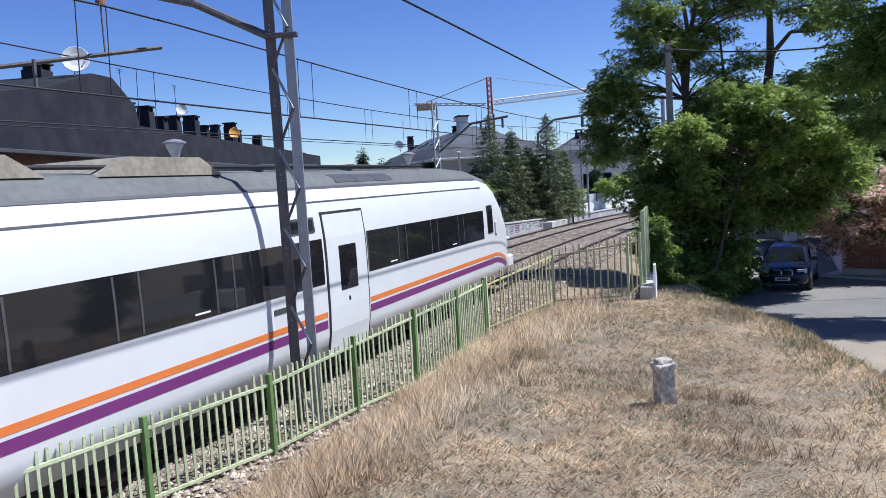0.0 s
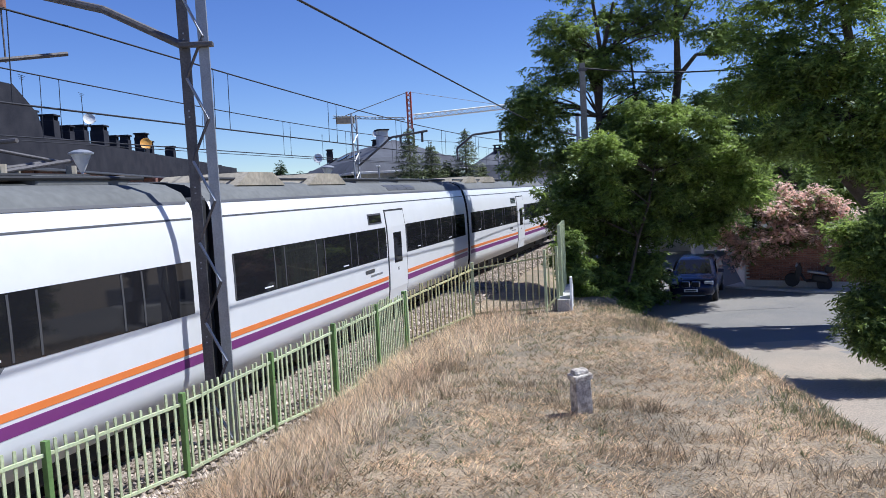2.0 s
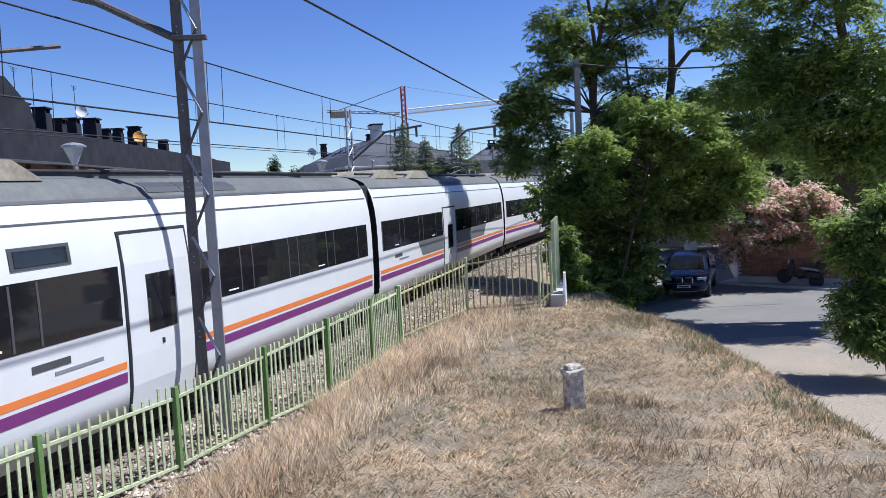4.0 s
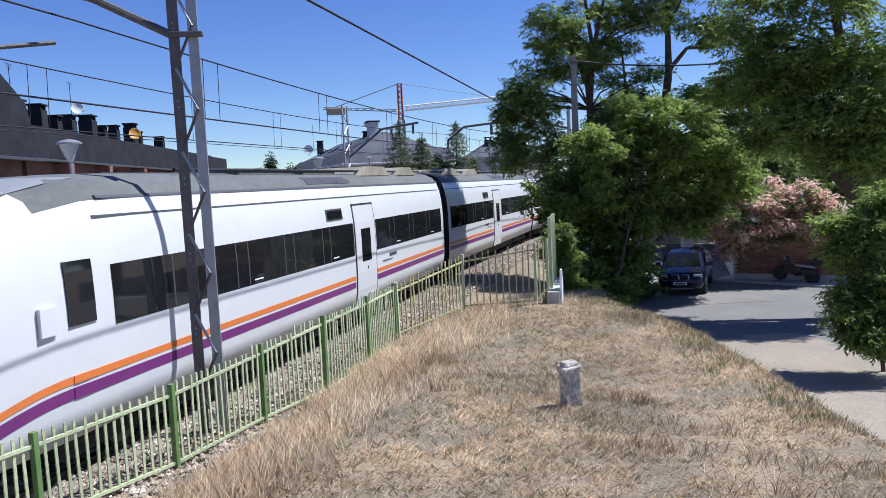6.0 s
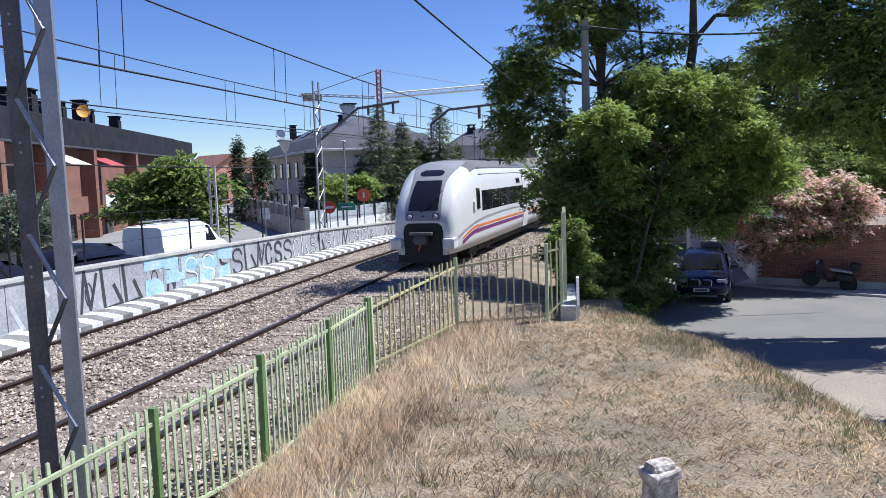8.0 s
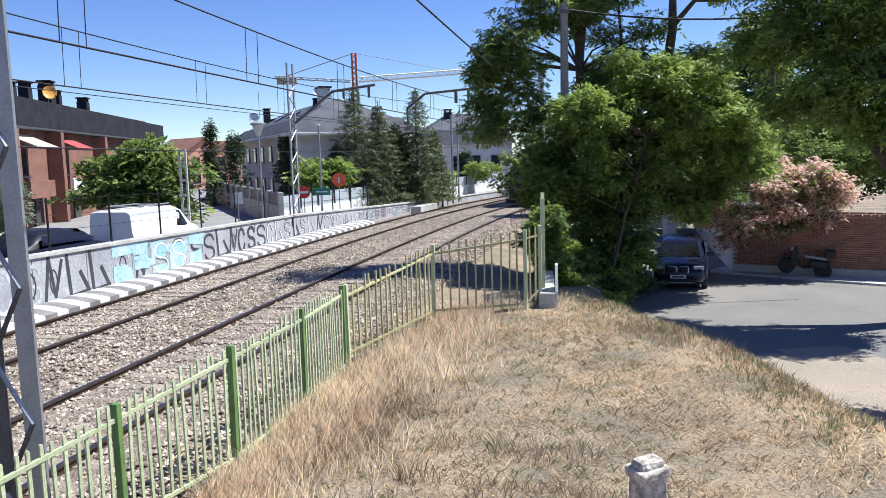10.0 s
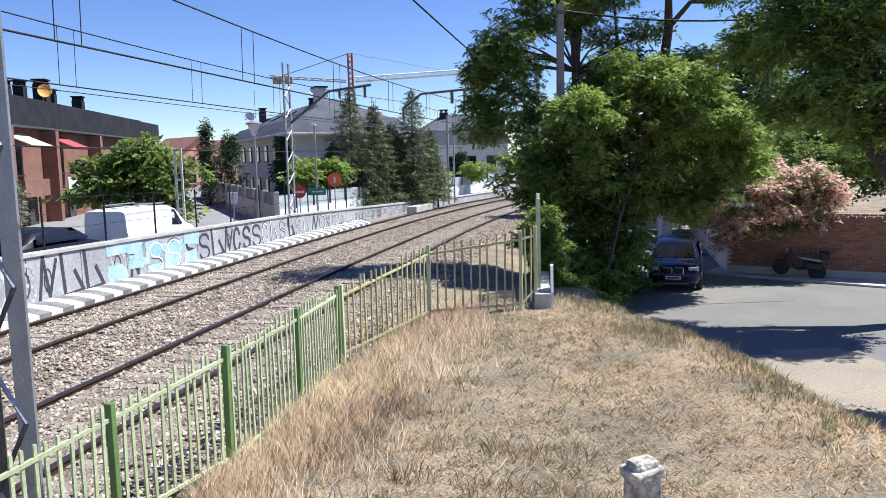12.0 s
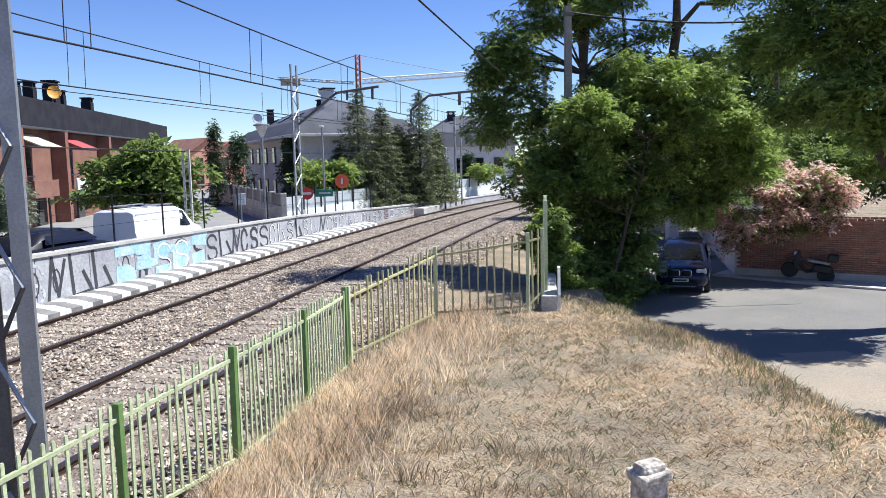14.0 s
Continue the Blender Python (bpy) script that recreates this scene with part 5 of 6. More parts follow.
    b = clumps(rng, 16, tp(25, -12.6, 2.2), (1.3, 1.1, 1.0), (0.5, 0.8))
    tree("olive_tree", tp(25, -12.6, 0.2), b, 20000, 0.13, M["olive"], "rounded grey-green olive tree before the brick houses", 0.1, 95, narrow=0.3)
    b = clumps(rng, 7, polar(2.9, 66, 2.2), (1.6, 0.8, 0.6), (0.4, 0.7)) + clumps(rng, 6, polar(5.6, 72, 2.5), (1.6, 0.8, 0.8), (0.5, 0.8))
    tree("shrub", polar(3.2, 66.4, 0.2), b, 4000, 0.25, M["leaf_light_and_sunlit"], "yellow-green hedge behind the glass-topped wall", 0.05, 97, category="shrub")


def conifer(az, d, top, w, seed):
    rng = np.random.default_rng(100 + seed)
    foot = polar(az, d, 0.2)
    t = empty("fir_tree", Matrix.Translation(foot), "dark green fir tree behind the white garden wall", "tree", "fir trees")
    h = top - 0.2
    part("trunk", rods([((0, 0, -0.1), (0, 0, h), 0.14, 0.02)], 7), M["bark"], t)
    blobs = []
    z = 0.5
    while z < h - 0.25:
        u = z / h
        reach = w * (1 - u) ** 0.9 * rng.uniform(0.85, 1.1) + 0.06
        arms = 5 + int(6 * (1 - u))
        turn = rng.uniform(0, 6.28)
        for k in range(arms):
            a = turn + k * 6.28 / arms + rng.normal() * 0.15
            for f in (0.35, 0.62, 0.86, 1.0):
                r = reach * f * rng.uniform(0.9, 1.08)
                q = 0.12 + 0.15 * reach * (1.1 - f)
                blobs.append((Vector((math.cos(a) * r, math.sin(a) * r, z + 0.10 * r - 0.16 * r * r / max(reach, 0.3))), (q, q, q * 0.6)))
        z += 0.30 + 0.16 * (1 - u)
    blobs += [(Vector((0, 0, h - 0.2 + 0.12 * k)), (0.06, 0.06, 0.12)) for k in range(3)]
    leaf_cloud("crown", blobs, 26000, 0.14, M["fir"], t, 200 + seed, narrow=0.3)


def cypress(az, d, top, w, seed):
    rng = np.random.default_rng(300 + seed)
    foot = polar(az, d, 0.2)
    t = empty("cypress_tree", Matrix.Translation(foot), "slender dark cypress beside the houses", "tree", "cypress trees")
    h = top - 0.2
    part("trunk", rods([((0, 0, -0.1), (0, 0, h * 0.9), 0.12, 0.03)], 7), M["bark"], t)
    blobs = []
    for k in range(46):
        u = rng.random()
        r = w * (0.75 if u < 0.6 else 0.75 * (1 - u) / 0.4 + 0.08) * rng.uniform(0.3, 1.0)
        a = rng.uniform(0, 6.28)
        blobs.append((Vector((math.cos(a) * r, math.sin(a) * r, 0.2 + (h - 0.35) * u)), (0.3 * w + 0.05, 0.3 * w + 0.05, 0.5)))
    leaf_cloud("crown", blobs, 6000, 0.2, M["cypress"], t, 400 + seed, narrow=0.35)


# ---- grass ----
def blades(name, count, region, hmin, hmax, material, label, seed, lean=0.5, width=0.006):
    rng = np.random.default_rng(seed)
    verts, faces = [], []
    made = 0
    while made < count:
        x, y, dens = region(rng)
        if rng.random() > dens:
            continue
        z = ground_z(x, y) - 0.01
        n = rng.integers(3, 8)
        for _ in range(n):
            h = hmin + (hmax - hmin) * rng.random() ** 1.5
            a = rng.uniform(0, 6.28)
            k = len(verts)
            bx, by = x + rng.normal() * 0.035, y + rng.normal() * 0.035
            le = lean * h * rng.uniform(0.2, 1.2)
            dx, dy = math.cos(a) * le, math.sin(a) * le
            wx, wy = -math.sin(a + 1.3) * width, math.cos(a + 1.3) * width
            verts += [(bx - wx, by - wy, z), (bx + wx, by + wy, z), (bx + dx * 0.4 + wx * 0.7, by + dy * 0.4 + wy * 0.7, z + h * 0.6), (bx + dx * 0.4 - wx * 0.7, by + dy * 0.4 - wy * 0.7, z + h * 0.6), (bx + dx, by + dy, z + h)]
            faces += [(k, k + 1, k + 2, k + 3), (k + 3, k + 2, k + 4)]
        made += n
    ob = raw(name, verts, faces, material)
    return tagged(ob, label, "grass", kind="stuff")


def make_grass():
    def along_fence(rng):
        s = rng.uniform(1, 21)
        l = 2.85 + abs(rng.normal()) * 0.85 + (0.09 * max(0, s - 14))
        p = tp(s, l)
        return p.x, p.y, max(0.15, 0.6 + 1.1 * noise.noise((p.x * 1.3, p.y * 1.3, 6))) if p.x < bank_edge(p.y) else 0.0

    def bank(rng):
        x, y = rng.uniform(-6, 6.2), 1.0 + 20.5 * rng.random() ** 1.25
        s, l = track_of(x, y)
        ok = l > 2.6 and x < bank_edge(y) + 0.4 + 0.6 * noise.noise((0, y, 2))
        patch = 0.5 + 0.7 * noise.noise((x * 0.45, y * 0.45, 4)) + 0.8 * noise.noise((x * 2.1, y * 2.1, 8))
        return x, y, max(0.12, patch) if ok else 0.0

    def edge(rng):
        y = rng.uniform(8, 23)
        x = bank_edge(y) + rng.normal() * 0.5 - 0.2
        return x, y, max(0.05, 0.5 + 1.2 * noise.noise((x * 0.8, y * 0.8, 9)))
    blades("dry_grass", 30000, along_fence, 0.10, 0.42, M["straw_pale"], "tall pale straw grass along the fence", 1, 0.75, 0.0065)
    blades("dry_grass", 120000, bank, 0.02, 0.085, M["straw"], "short burnt straw-coloured grass on the bank", 2, 2.6, 0.007)
    blades("dry_grass", 26000, bank, 0.02, 0.09, M["straw_dark"], "brown withered grass matted on the bank", 7, 2.2, 0.007)

    def tuft(rng):
        k = rng.integers(0, 60)
        cx, cy = -2 + 7.5 * ((k * 0.618) % 1.0), 5 + 14 * ((k * 0.377) % 1.0)
        x, y = cx + rng.normal() * 0.16, cy + rng.normal() * 0.16
        return x, y, 1.0 if track_of(x, y)[1] > 3 and x < bank_edge(y) else 0.0
    blades("brush_tufts", 4500, tuft, 0.06, 0.26, M["straw_dark"], "withered brown tufts standing in the grass", 8, 0.8, 0.005)
    blades("weeds", 3500, edge, 0.04, 0.18, M["straw"], "dry weeds along the lane edge", 3, 0.5, 0.006)
    blades("green_weeds", 5000, edge, 0.04, 0.18, M["weed"], "sparse grey-green weeds along the bank edge", 4, 0.9, 0.007)
    blades("green_weeds", 9000, lambda rng: (*(lambda p: (p.x, p.y))(tp(rng.uniform(3, 20), rng.uniform(2.6, 8))), max(0.0, noise.noise((rng.uniform(0, 9), 0, 0)) + 0.3)), 0.03, 0.13, M["weed"], "small green weeds among dry grass", 5, 1.6, 0.007)


# ---- houses ----
def wall_frame(a, b):
    """Frame with x from a to b along a facade, y into the building, z up."""
    a, b = Vector(a), Vector(b)
    d = b - a
    return pose(a.x, a.y, 0.2, 0, 0, math.degrees(math.atan2(d.y, d.x))), Vector((d.x, d.y, 0)).length


def window_part(parent, x, z, w, h, y=0.0):
    win = part("window", boxed(x, y - 0.03, z, w, 0.1, h, 0.01), M["frame"], parent)
    part("pane", boxed(x, y - 0.085, z, w - 0.12, 0.02, h - 0.12), M["glass"], win)
    part("sill", boxed(x, y - 0.1, z - h / 2 - 0.04, w + 0.16, 0.2, 0.07, 0.01), M["concrete"], win)
    return win


def antenna(parent, x, y, z, h=1.6):
    segs = [((x, y, z), (x, y, z + h), 0.02)] + [((x - 0.4 + 0.1 * i, y, z + h - 0.1 * i), (x + 0.4 - 0.1 * i, y, z + h - 0.1 * i), 0.012) for i in range(3)]
    part("antenna", rods(segs, 5), M["black"], parent)


def dish_part(parent, x, y, z, r, material, face=-66):
    bm = lathe([(0.02, -0.03), (r * 0.5, -0.01), (r * 0.85, 0.04), (r, 0.07), (r * 0.97, 0.085), (r * 0.5, 0.02), (0.02, 0.0)], 18)
    bmesh.ops.transform(bm, matrix=pose(x, y, z, 78, 0, face), verts=bm.verts)
    d = part("dish", bm, material, parent)
    part("dish_arm", rods([((x, y, z - r), (x, y - 0.4, z - 0.1), 0.02), ((x, y + 0.1, z - r * 1.4), (x, y + 0.1, z), 0.03)], 5), M["galv"], d)


def chimney_part(parent, x, y, z, w=0.75, h=1.25):
    c = part("chimney", boxed(x, y, z + h / 2, w, w, h, 0.02), M["slate"], parent, "slate-clad chimney")
    part("chimney_cap", boxed(x, y, z + h + 0.28, w + 0.1, w + 0.1, 0.1, 0.02), M["slate"], c)
    for dx in (-0.25, 0.25):
        part("flue", boxed(x + dx * 1.4 * w, y, z + h + 0.12, 0.12 * w, w * 0.9, 0.26), M["slate"], c)


def make_houses():
    p1, p2 = tp(29.5, -20), tp(45.6, -20) * 1.53
    m, ln = wall_frame(p1, p2)
    row = empty("terraced_house", m, "brick terraced houses with dark slate upper storey and chimneys", "house", "houses")
    part("wall", boxed(ln / 2, 4.5, 2.75, ln, 9, 5.6), M["brick"], row)
    part("mansard", prism([(-0.3, 5.5), (ln + 0.3, 5.5), (ln + 0.3, 7.0), (-0.3, 7.0)], -0.55, 9.2), M["slate"], row, "dark slate-clad upper storey")
    part("eave", boxed(ln / 2, -0.3, 5.45, ln + 0.7, 0.7, 0.12, 0.02), M["frame"], row)
    part("roof", prism([(-0.4, 7.0), (ln + 0.4, 7.0), (ln - 2, 7.3), (2, 7.3)], 0.5, 8), M["slate"], row)
    for x, top, w in ((2.2, 8.6, 0.62), (4.4, 8.6, 0.74), (6.4, 8.2, 0.64), (8.3, 8.4, 0.72), (11.2, 8.65, 0.84), (13.5, 8.2, 0.58), (15.7, 8.4, 0.6), (19.1, 8.8, 0.8), (20.8, 8.35, 0.5), (26.0, 8.3, 0.7)):
        chimney_part(row, x, 1.2, 6.9, w, top - 7.23)
    dish_part(row, 15.9, -0.1, 7.75, 0.40, M["dishorange"])
    dish_part(row, 8.5, 0.7, 8.75, 0.34, M["dish"])
    antenna(row, ln * 0.03, 1.0, 7.6, 2.6)
    antenna(row, ln * 0.22, 1.4, 7.6, 2.8)
    for k, fx in enumerate((0.12, 0.25, 0.40, 0.6, 0.85)):
        x = ln * fx
        window_part(row, x, 3.6, 2.0, 1.5)
        window_part(row, x + 2.1, 0.9, 1.3, 2.0)
        if k in (1, 2):
            bm = prism([(x - 1.5, 0.0), (x + 1.5, 0.0), (x + 1.5, 0.06), (x - 1.5, 0.06)], 0, 1.9)
            bmesh.ops.transform(bm, matrix=Matrix.Translation((0, -1.6, 4.35)) @ pose(0, 0, 0, 24, 0, 0), verts=bm.verts)
            part("awning", bm, M["cream"] if k == 1 else M["awnred"], row, "cream awning" if k == 1 else "dark red awning")
        bal = part("balcony", boxed(x, -0.6, 1.75, 3.4, 1.2, 0.16, 0.02), M["brick"], row)
        part("parapet", boxed(x, -1.15, 2.2, 3.4, 0.1, 0.8, 0.01), M["brick"] if k % 2 else M["whitepaint"], bal)
        part("pier", boxed(x - 1.95, -0.4, 2.7, 0.5, 0.9, 5.3), M["brick"], row)
    part("air_conditioner", boxed(ln * 0.64, -0.3, 3.2, 0.8, 0.35, 0.6, 0.03), M["vanwhite"], row)
    # taller gable next to it
    back = (p1 - p2).normalized()
    p0 = tp(29.9, -20) * 0.99 + back * 14.2
    m, ln = wall_frame(p0, tp(30.2, -20) * 0.985 + back * 1.2)
    g = empty("terraced_house", m, "brick house with a tall dark slate gable and dish", "house", "houses")
    part("wall", boxed(ln / 2, 5, 2.75, ln, 9.6, 5.5), M["brick"], g)
    part("gable", prism([(-0.4, 5.4), (ln + 0.15, 5.4), (ln + 0.1, 6.2), (ln - 0.6, 7.9), (ln - 2.6, 8.95), (ln - 4.4, 8.9), (ln - 7.5, 8.0), (-0.4, 6.9)], -0.5, 10), M["slate"], g, "dark slate gable")
    part("eave", boxed(ln / 2, -0.55, 5.36, ln + 0.8, 0.3, 0.14, 0.02), M["frame"], g)
    chimney_part(g, ln - 4.2, 2.0, 8.6, 0.9, 0.6)
    dish_part(g, ln - 5.0, -0.2, 9.4, 0.55, M["dish"])
    for x in (ln - 2.5, ln - 6, ln - 9.5):
        window_part(g, x, 3.6, 1.6, 1.4)
        window_part(g, x, 1.0, 1.4, 1.9)
    # grey hipped house behind the firs
    m, ln = wall_frame(polar(-11.0, 82), polar(-6.9, 58))
    h = empty("house", m, "pale rendered house with grey slate hipped roof", "house", "houses")
    part("wall", boxed(ln / 2, 4.3, 2.6, ln - 0.6, 8.0, 5.3), M["render"], h)

    def hip(name, x0, x1, y0, y1, z0, rise, inset, material):
        bm = bmesh.new()
        lo = [bm.verts.new(v) for v in ((x0, y0, z0), (x1, y0, z0), (x1, y1, z0), (x0, y1, z0))]
        hi = [bm.verts.new(v) for v in ((x0 + inset, y0 + inset, z0 + rise), (x1 - inset, y0 + inset, z0 + rise), (x1 - inset, y1 - inset, z0 + rise), (x0 + inset, y1 - inset, z0 + rise))]
        for k in range(4):
            bm.faces.new((lo[k], lo[(k + 1) % 4], hi[(k + 1) % 4], hi[k]))
        bm.faces.new(hi)
        bm.faces.new(lo[::-1])
        return part(name, bm, material, h)
    hip("roof", -0.6, ln + 0.6, -0.6, 9.2, 5.2, 1.1, 1.3, M["slate_light"])
    hip("roof", 0.75, ln - 0.75, 0.75, 7.8, 6.22, 1.65, 3.4, M["slate_light"])
    part("eave", boxed(ln / 2, 4.3, 5.12, ln + 1.3, 9.9, 0.18, 0.03), M["render"], h)
    for k in range(7):
        x = ln * (0.06 + 0.135 * k)
        window_part(h, x, 3.9, 0.9, 1.3, 0.28)
        window_part(h, x, 1.3, 0.9, 1.3, 0.28)
    for k in range(3):
        sk = part("skylight", boxed(0, 0, 0, 1.3, 1.0, 0.08, 0.01), M["glass"], h)
        sk.matrix_local = pose(ln * (0.2 + 0.2 * k), 2.3, 7.05, 28, 0, 0)
    chimney = part("chimney", boxed(ln - 4.6, 3.4, 7.95, 0.9, 0.8, 1.5, 0.03), M["render"], h, "pale rendered chimney")
    part("chimney_cap", boxed(ln - 4.6, 3.4, 8.74, 1.1, 1.0, 0.12, 0.02), M["slate"], chimney)
    chimney_part(h, ln * 0.62, 4.2, 7.3, 0.7, 0.7)
    chimney_part(h, ln * 0.72, 4.2, 7.4, 0.7, 0.6)
    chimney_part(h, ln * 0.02, 3.0, 6.3, 0.6, 1.9)
    dish_part(h, ln * 0.05, 1.6, 7.6, 0.5, M["dish"], 71)
    dish_part(h, ln - 6.2, 3.4, 8.6, 0.35, M["dish"], 71)
    antenna(h, ln * 0.08, 2, 7.4, 2.6)
    # house further right
    m, ln = wall_frame(polar(1.8, 84), polar(8.2, 86))
    h = empty("house", m, "pale house with steep grey slate mansard roof", "house", "houses")
    part("wall", boxed(ln / 2, 4, 2.3, ln, 8, 4.7), M["render"], h)
    hip("roof", -0.4, ln + 0.4, -0.4, 8.4, 4.6, 1.5, 0.8, M["slate_light"])
    hip("roof", 0.5, ln - 0.5, 0.5, 7.6, 6.05, 1.9, 3.0, M["slate_light"])
    for k in range(4):
        window_part(h, ln * (0.15 + 0.22 * k), 2.6, 1.0, 1.6)
    chimney_part(h, ln * 0.35, 3, 7.2, 0.8, 0.9)
    # salmon block in the distance
    m, ln = wall_frame(polar(-14.4, 112), polar(-10.9, 116))
    h = empty("apartment_building", m, "salmon brick apartment building in the distance", "building", "houses")
    part("wall", prism([(0, -0.2), (ln, -0.2), (ln, 4.6), (ln * 0.72, 6.1), (ln * 0.5, 5.2), (ln * 0.3, 6.6), (0, 5.0)], 0, 9), M["brick_pale"], h)
    for i in range(4):
        for j in range(2):
            window_part(h, ln * (0.14 + 0.24 * i), 1.3 + 2.3 * j, 1.1, 1.3)
    part("roof", prism([(-0.3, 5.0), (ln * 0.3, 6.75), (ln * 0.5, 5.35), (ln * 0.72, 6.25), (ln + 0.3, 4.7), (ln + 0.3, 4.85), (ln * 0.72, 6.45), (ln * 0.5, 5.55), (ln * 0.3, 6.95), (-0.3, 5.15)], -0.4, 9.4), M["brick"], h)
    # low dark roofs and trees that close the horizon
    rng = random.Random(3)
    b = []
    for az in np.arange(-50, 60, 2.2):
        b += clumps(rng, 2, polar(az, 170 + rng.uniform(-15, 25), 1.6), (5, 3, 1.2), (2.0, 3.6))
    far = leaf_cloud("far_woods", b, 12000, 1.2, M["locust_dark"], None, 501)
    tagged(far, "hazy line of distant dark green trees", "trees", kind="stuff")


def make_street():
    gw = empty("garden_wall", pose(0, 0, 0), "white garden wall with frosted glass panels and dark posts", "wall", "garden walls")
    ss = np.arange(39.0, 82, 2.2)
    for k in range(len(ss) - 1):
        a, b = tp(ss[k], -8.4), tp(ss[k + 1], -8.4)
        d = b - a
        mm = pose(a.x, a.y, 0.15, 0, 0, math.degrees(math.atan2(d.y, d.x)))
        part("panel", boxed(d.length / 2, 0.1, 0.42, d.length - 0.01, 0.2, 0.9), M["whitepaint"], gw).matrix_local = mm
        part("pane", boxed(d.length / 2, 0.1, 1.24, d.length - 0.08, 0.03, 0.74), M["frost"], gw).matrix_local = mm
        part("post", boxed(0, 0.04, 0.85, 0.07, 0.07, 1.8), M["frame"], gw).matrix_local = mm
    gw2 = empty("garden_wall", pose(0, 0, 0), "pale concrete garden wall along the side street", "wall", "garden walls")
    a, b = tp(39.0, -8.6), polar(-13.2, 80)
    for k in range(12):
        p, q = a.lerp(b, k / 12), a.lerp(b, (k + 1) / 12)
        d = q - p
        mm = pose(p.x, p.y, 0.15, 0, 0, math.degrees(math.atan2(d.y, d.x)))
        part("panel", boxed(d.length / 2, -0.1, 0.55, d.length - 0.012, 0.2, 1.2), M["concrete"], gw2).matrix_local = mm
        part("pane", boxed(d.length / 2, -0.1, 1.45, d.length - 0.1, 0.04, 0.6), M["grey"], gw2).matrix_local = mm
        part("pillar", boxed(0, -0.1, 0.9, 0.3, 0.26, 1.85, 0.02), M["concrete"], gw2).matrix_local = mm
    # wire fence on the retaining wall
    f = empty("wire_fence", pose(0, 0, 0), "thin dark posts with wire on the railway wall", "fence")
    for s in np.arange(6, 62, 2.5):
        z = float(np.interp(s, [-20, 20, 36, 48, 60, 96], [1.55, 1.35, 1.1, 0.72, 0.42, 0.3]))
        part("post", rods([(tp(s, -6.62, z - 0.3), tp(s, -6.62, z + 1.35), 0.03)], 6), M["black"], f)
    for h in (0.5, 0.9, 1.3):
        wire_curve("wire", [tp(s, -6.62, float(np.interp(s, [-20, 20, 36, 48, 60, 96], [1.55, 1.35, 1.1, 0.72, 0.42, 0.3])) + h) for s in np.arange(6, 62, 2.5)], 0.006, f)
    slat = empty("slatted_fence", pose(0, 0, 0), "dark slatted fence in front of the brick houses", "fence")
    a, b = tp(8, -12.2), tp(28, -13.4)
    d = b - a
    mm = pose(a.x, a.y, 0.2, 0, 0, math.degrees(math.atan2(d.y, d.x)))
    for k in range(9):
        part("slat", boxed(d.length / 2, 0, 1.15 + k * 0.14, d.length, 0.03, 0.1), M["frame"], slat).matrix_local = mm
    part("base_wall", boxed(d.length / 2, 0.02, 0.5, d.length, 0.2, 1.1), M["concrete"], slat).matrix_local = mm
    for k in range(10):
        part("post", boxed(d.length * k / 9, 0, 1.35, 0.08, 0.08, 2.5), M["black"], slat).matrix_local = mm

    def street_lamp(s, l, h, lantern=True):
        p = tp(s, l, 0.2)
        lamp = empty("street_lamp", Matrix.Translation(p), "grey street lamp with a conical glass lantern" if lantern else "slender grey street lamp with flat head", "street lamp", "street lamps")
        part("pole", rods([((0, 0, -0.05), (0, 0, h - 0.55), 0.06, 0.045)], 8), M["galv"], lamp)
        if lantern:
            bm = lathe([(0.06, h - 0.6), (0.1, h - 0.52), (0.27, h - 0.12), (0.27, h - 0.08)], 14)
            part("lantern", bm, M["lampglass"], lamp)
            part("lantern_cap", lathe([(0.36, h - 0.08), (0.36, h - 0.03), (0.2, h + 0.04), (0.02, h + 0.07)], 14), M["galv"], lamp)
        else:
            part("lantern", boxed(0, -0.25, h - 0.52, 0.2, 0.6, 0.09, 0.03), M["lampglass"], lamp)
    street_lamp(18.8, -8, 5.15)
    street_lamp(36.1, -8, 5.0)
    street_lamp(41.7, -7.5, 5.6, False)
    street_lamp(15.0, -11.0, 4.0)

    def sign(s, l, z, shape, w, h, material, label):
        base = tp(s, l, 0)
        turn = heading(s) + 180 - 62
        sg = empty("road_sign", pose(base.x, base.y, 0, 0, 0, turn), label, "sign", "signs")
        part("pole", rods([((0, 0.03, 0.15), (0, 0.03, z + h / 2), 0.028)], 7), M["galv"], sg)
        if shape == "round":
            bm = lathe([(0.0, 0.0), (w / 2, 0.0), (w / 2, 0.02), (0.0, 0.02)], 22)
            bmesh.ops.transform(bm, matrix=pose(0, -0.01, z, 90, 0, 0), verts=bm.verts)
        else:
            bm = boxed(0, -0.02, z, w, 0.03, h, 0.008)
        board = part("board", bm, material, sg)
        return sg, board, turn
    facing = lambda s, l: math.degrees(math.atan2(tp(s, l).x, tp(s, l).y))
    sg, bd, _ = sign(42.4, -6.8, 2.43, "round", 0.75, 0.75, M["redorange"], "round orange-red railway sign on a grey post")
    sg.rotation_euler = (0, 0, radians(-facing(42.4, -6.8)))
    part("symbol", boxed(0, -0.05, 2.43, 0.1, 0.02, 0.3), M["whitepaint"], bd)
    sg, bd, _ = sign(38.9, -7.2, 1.95, "round", 0.6, 0.6, M["red"], "round red no-entry sign on a post")
    sg.rotation_euler = (0, 0, radians(-facing(38.9, -7.2)))
    part("bar", boxed(0, -0.05, 1.95, 0.42, 0.02, 0.11), M["whitepaint"], bd)
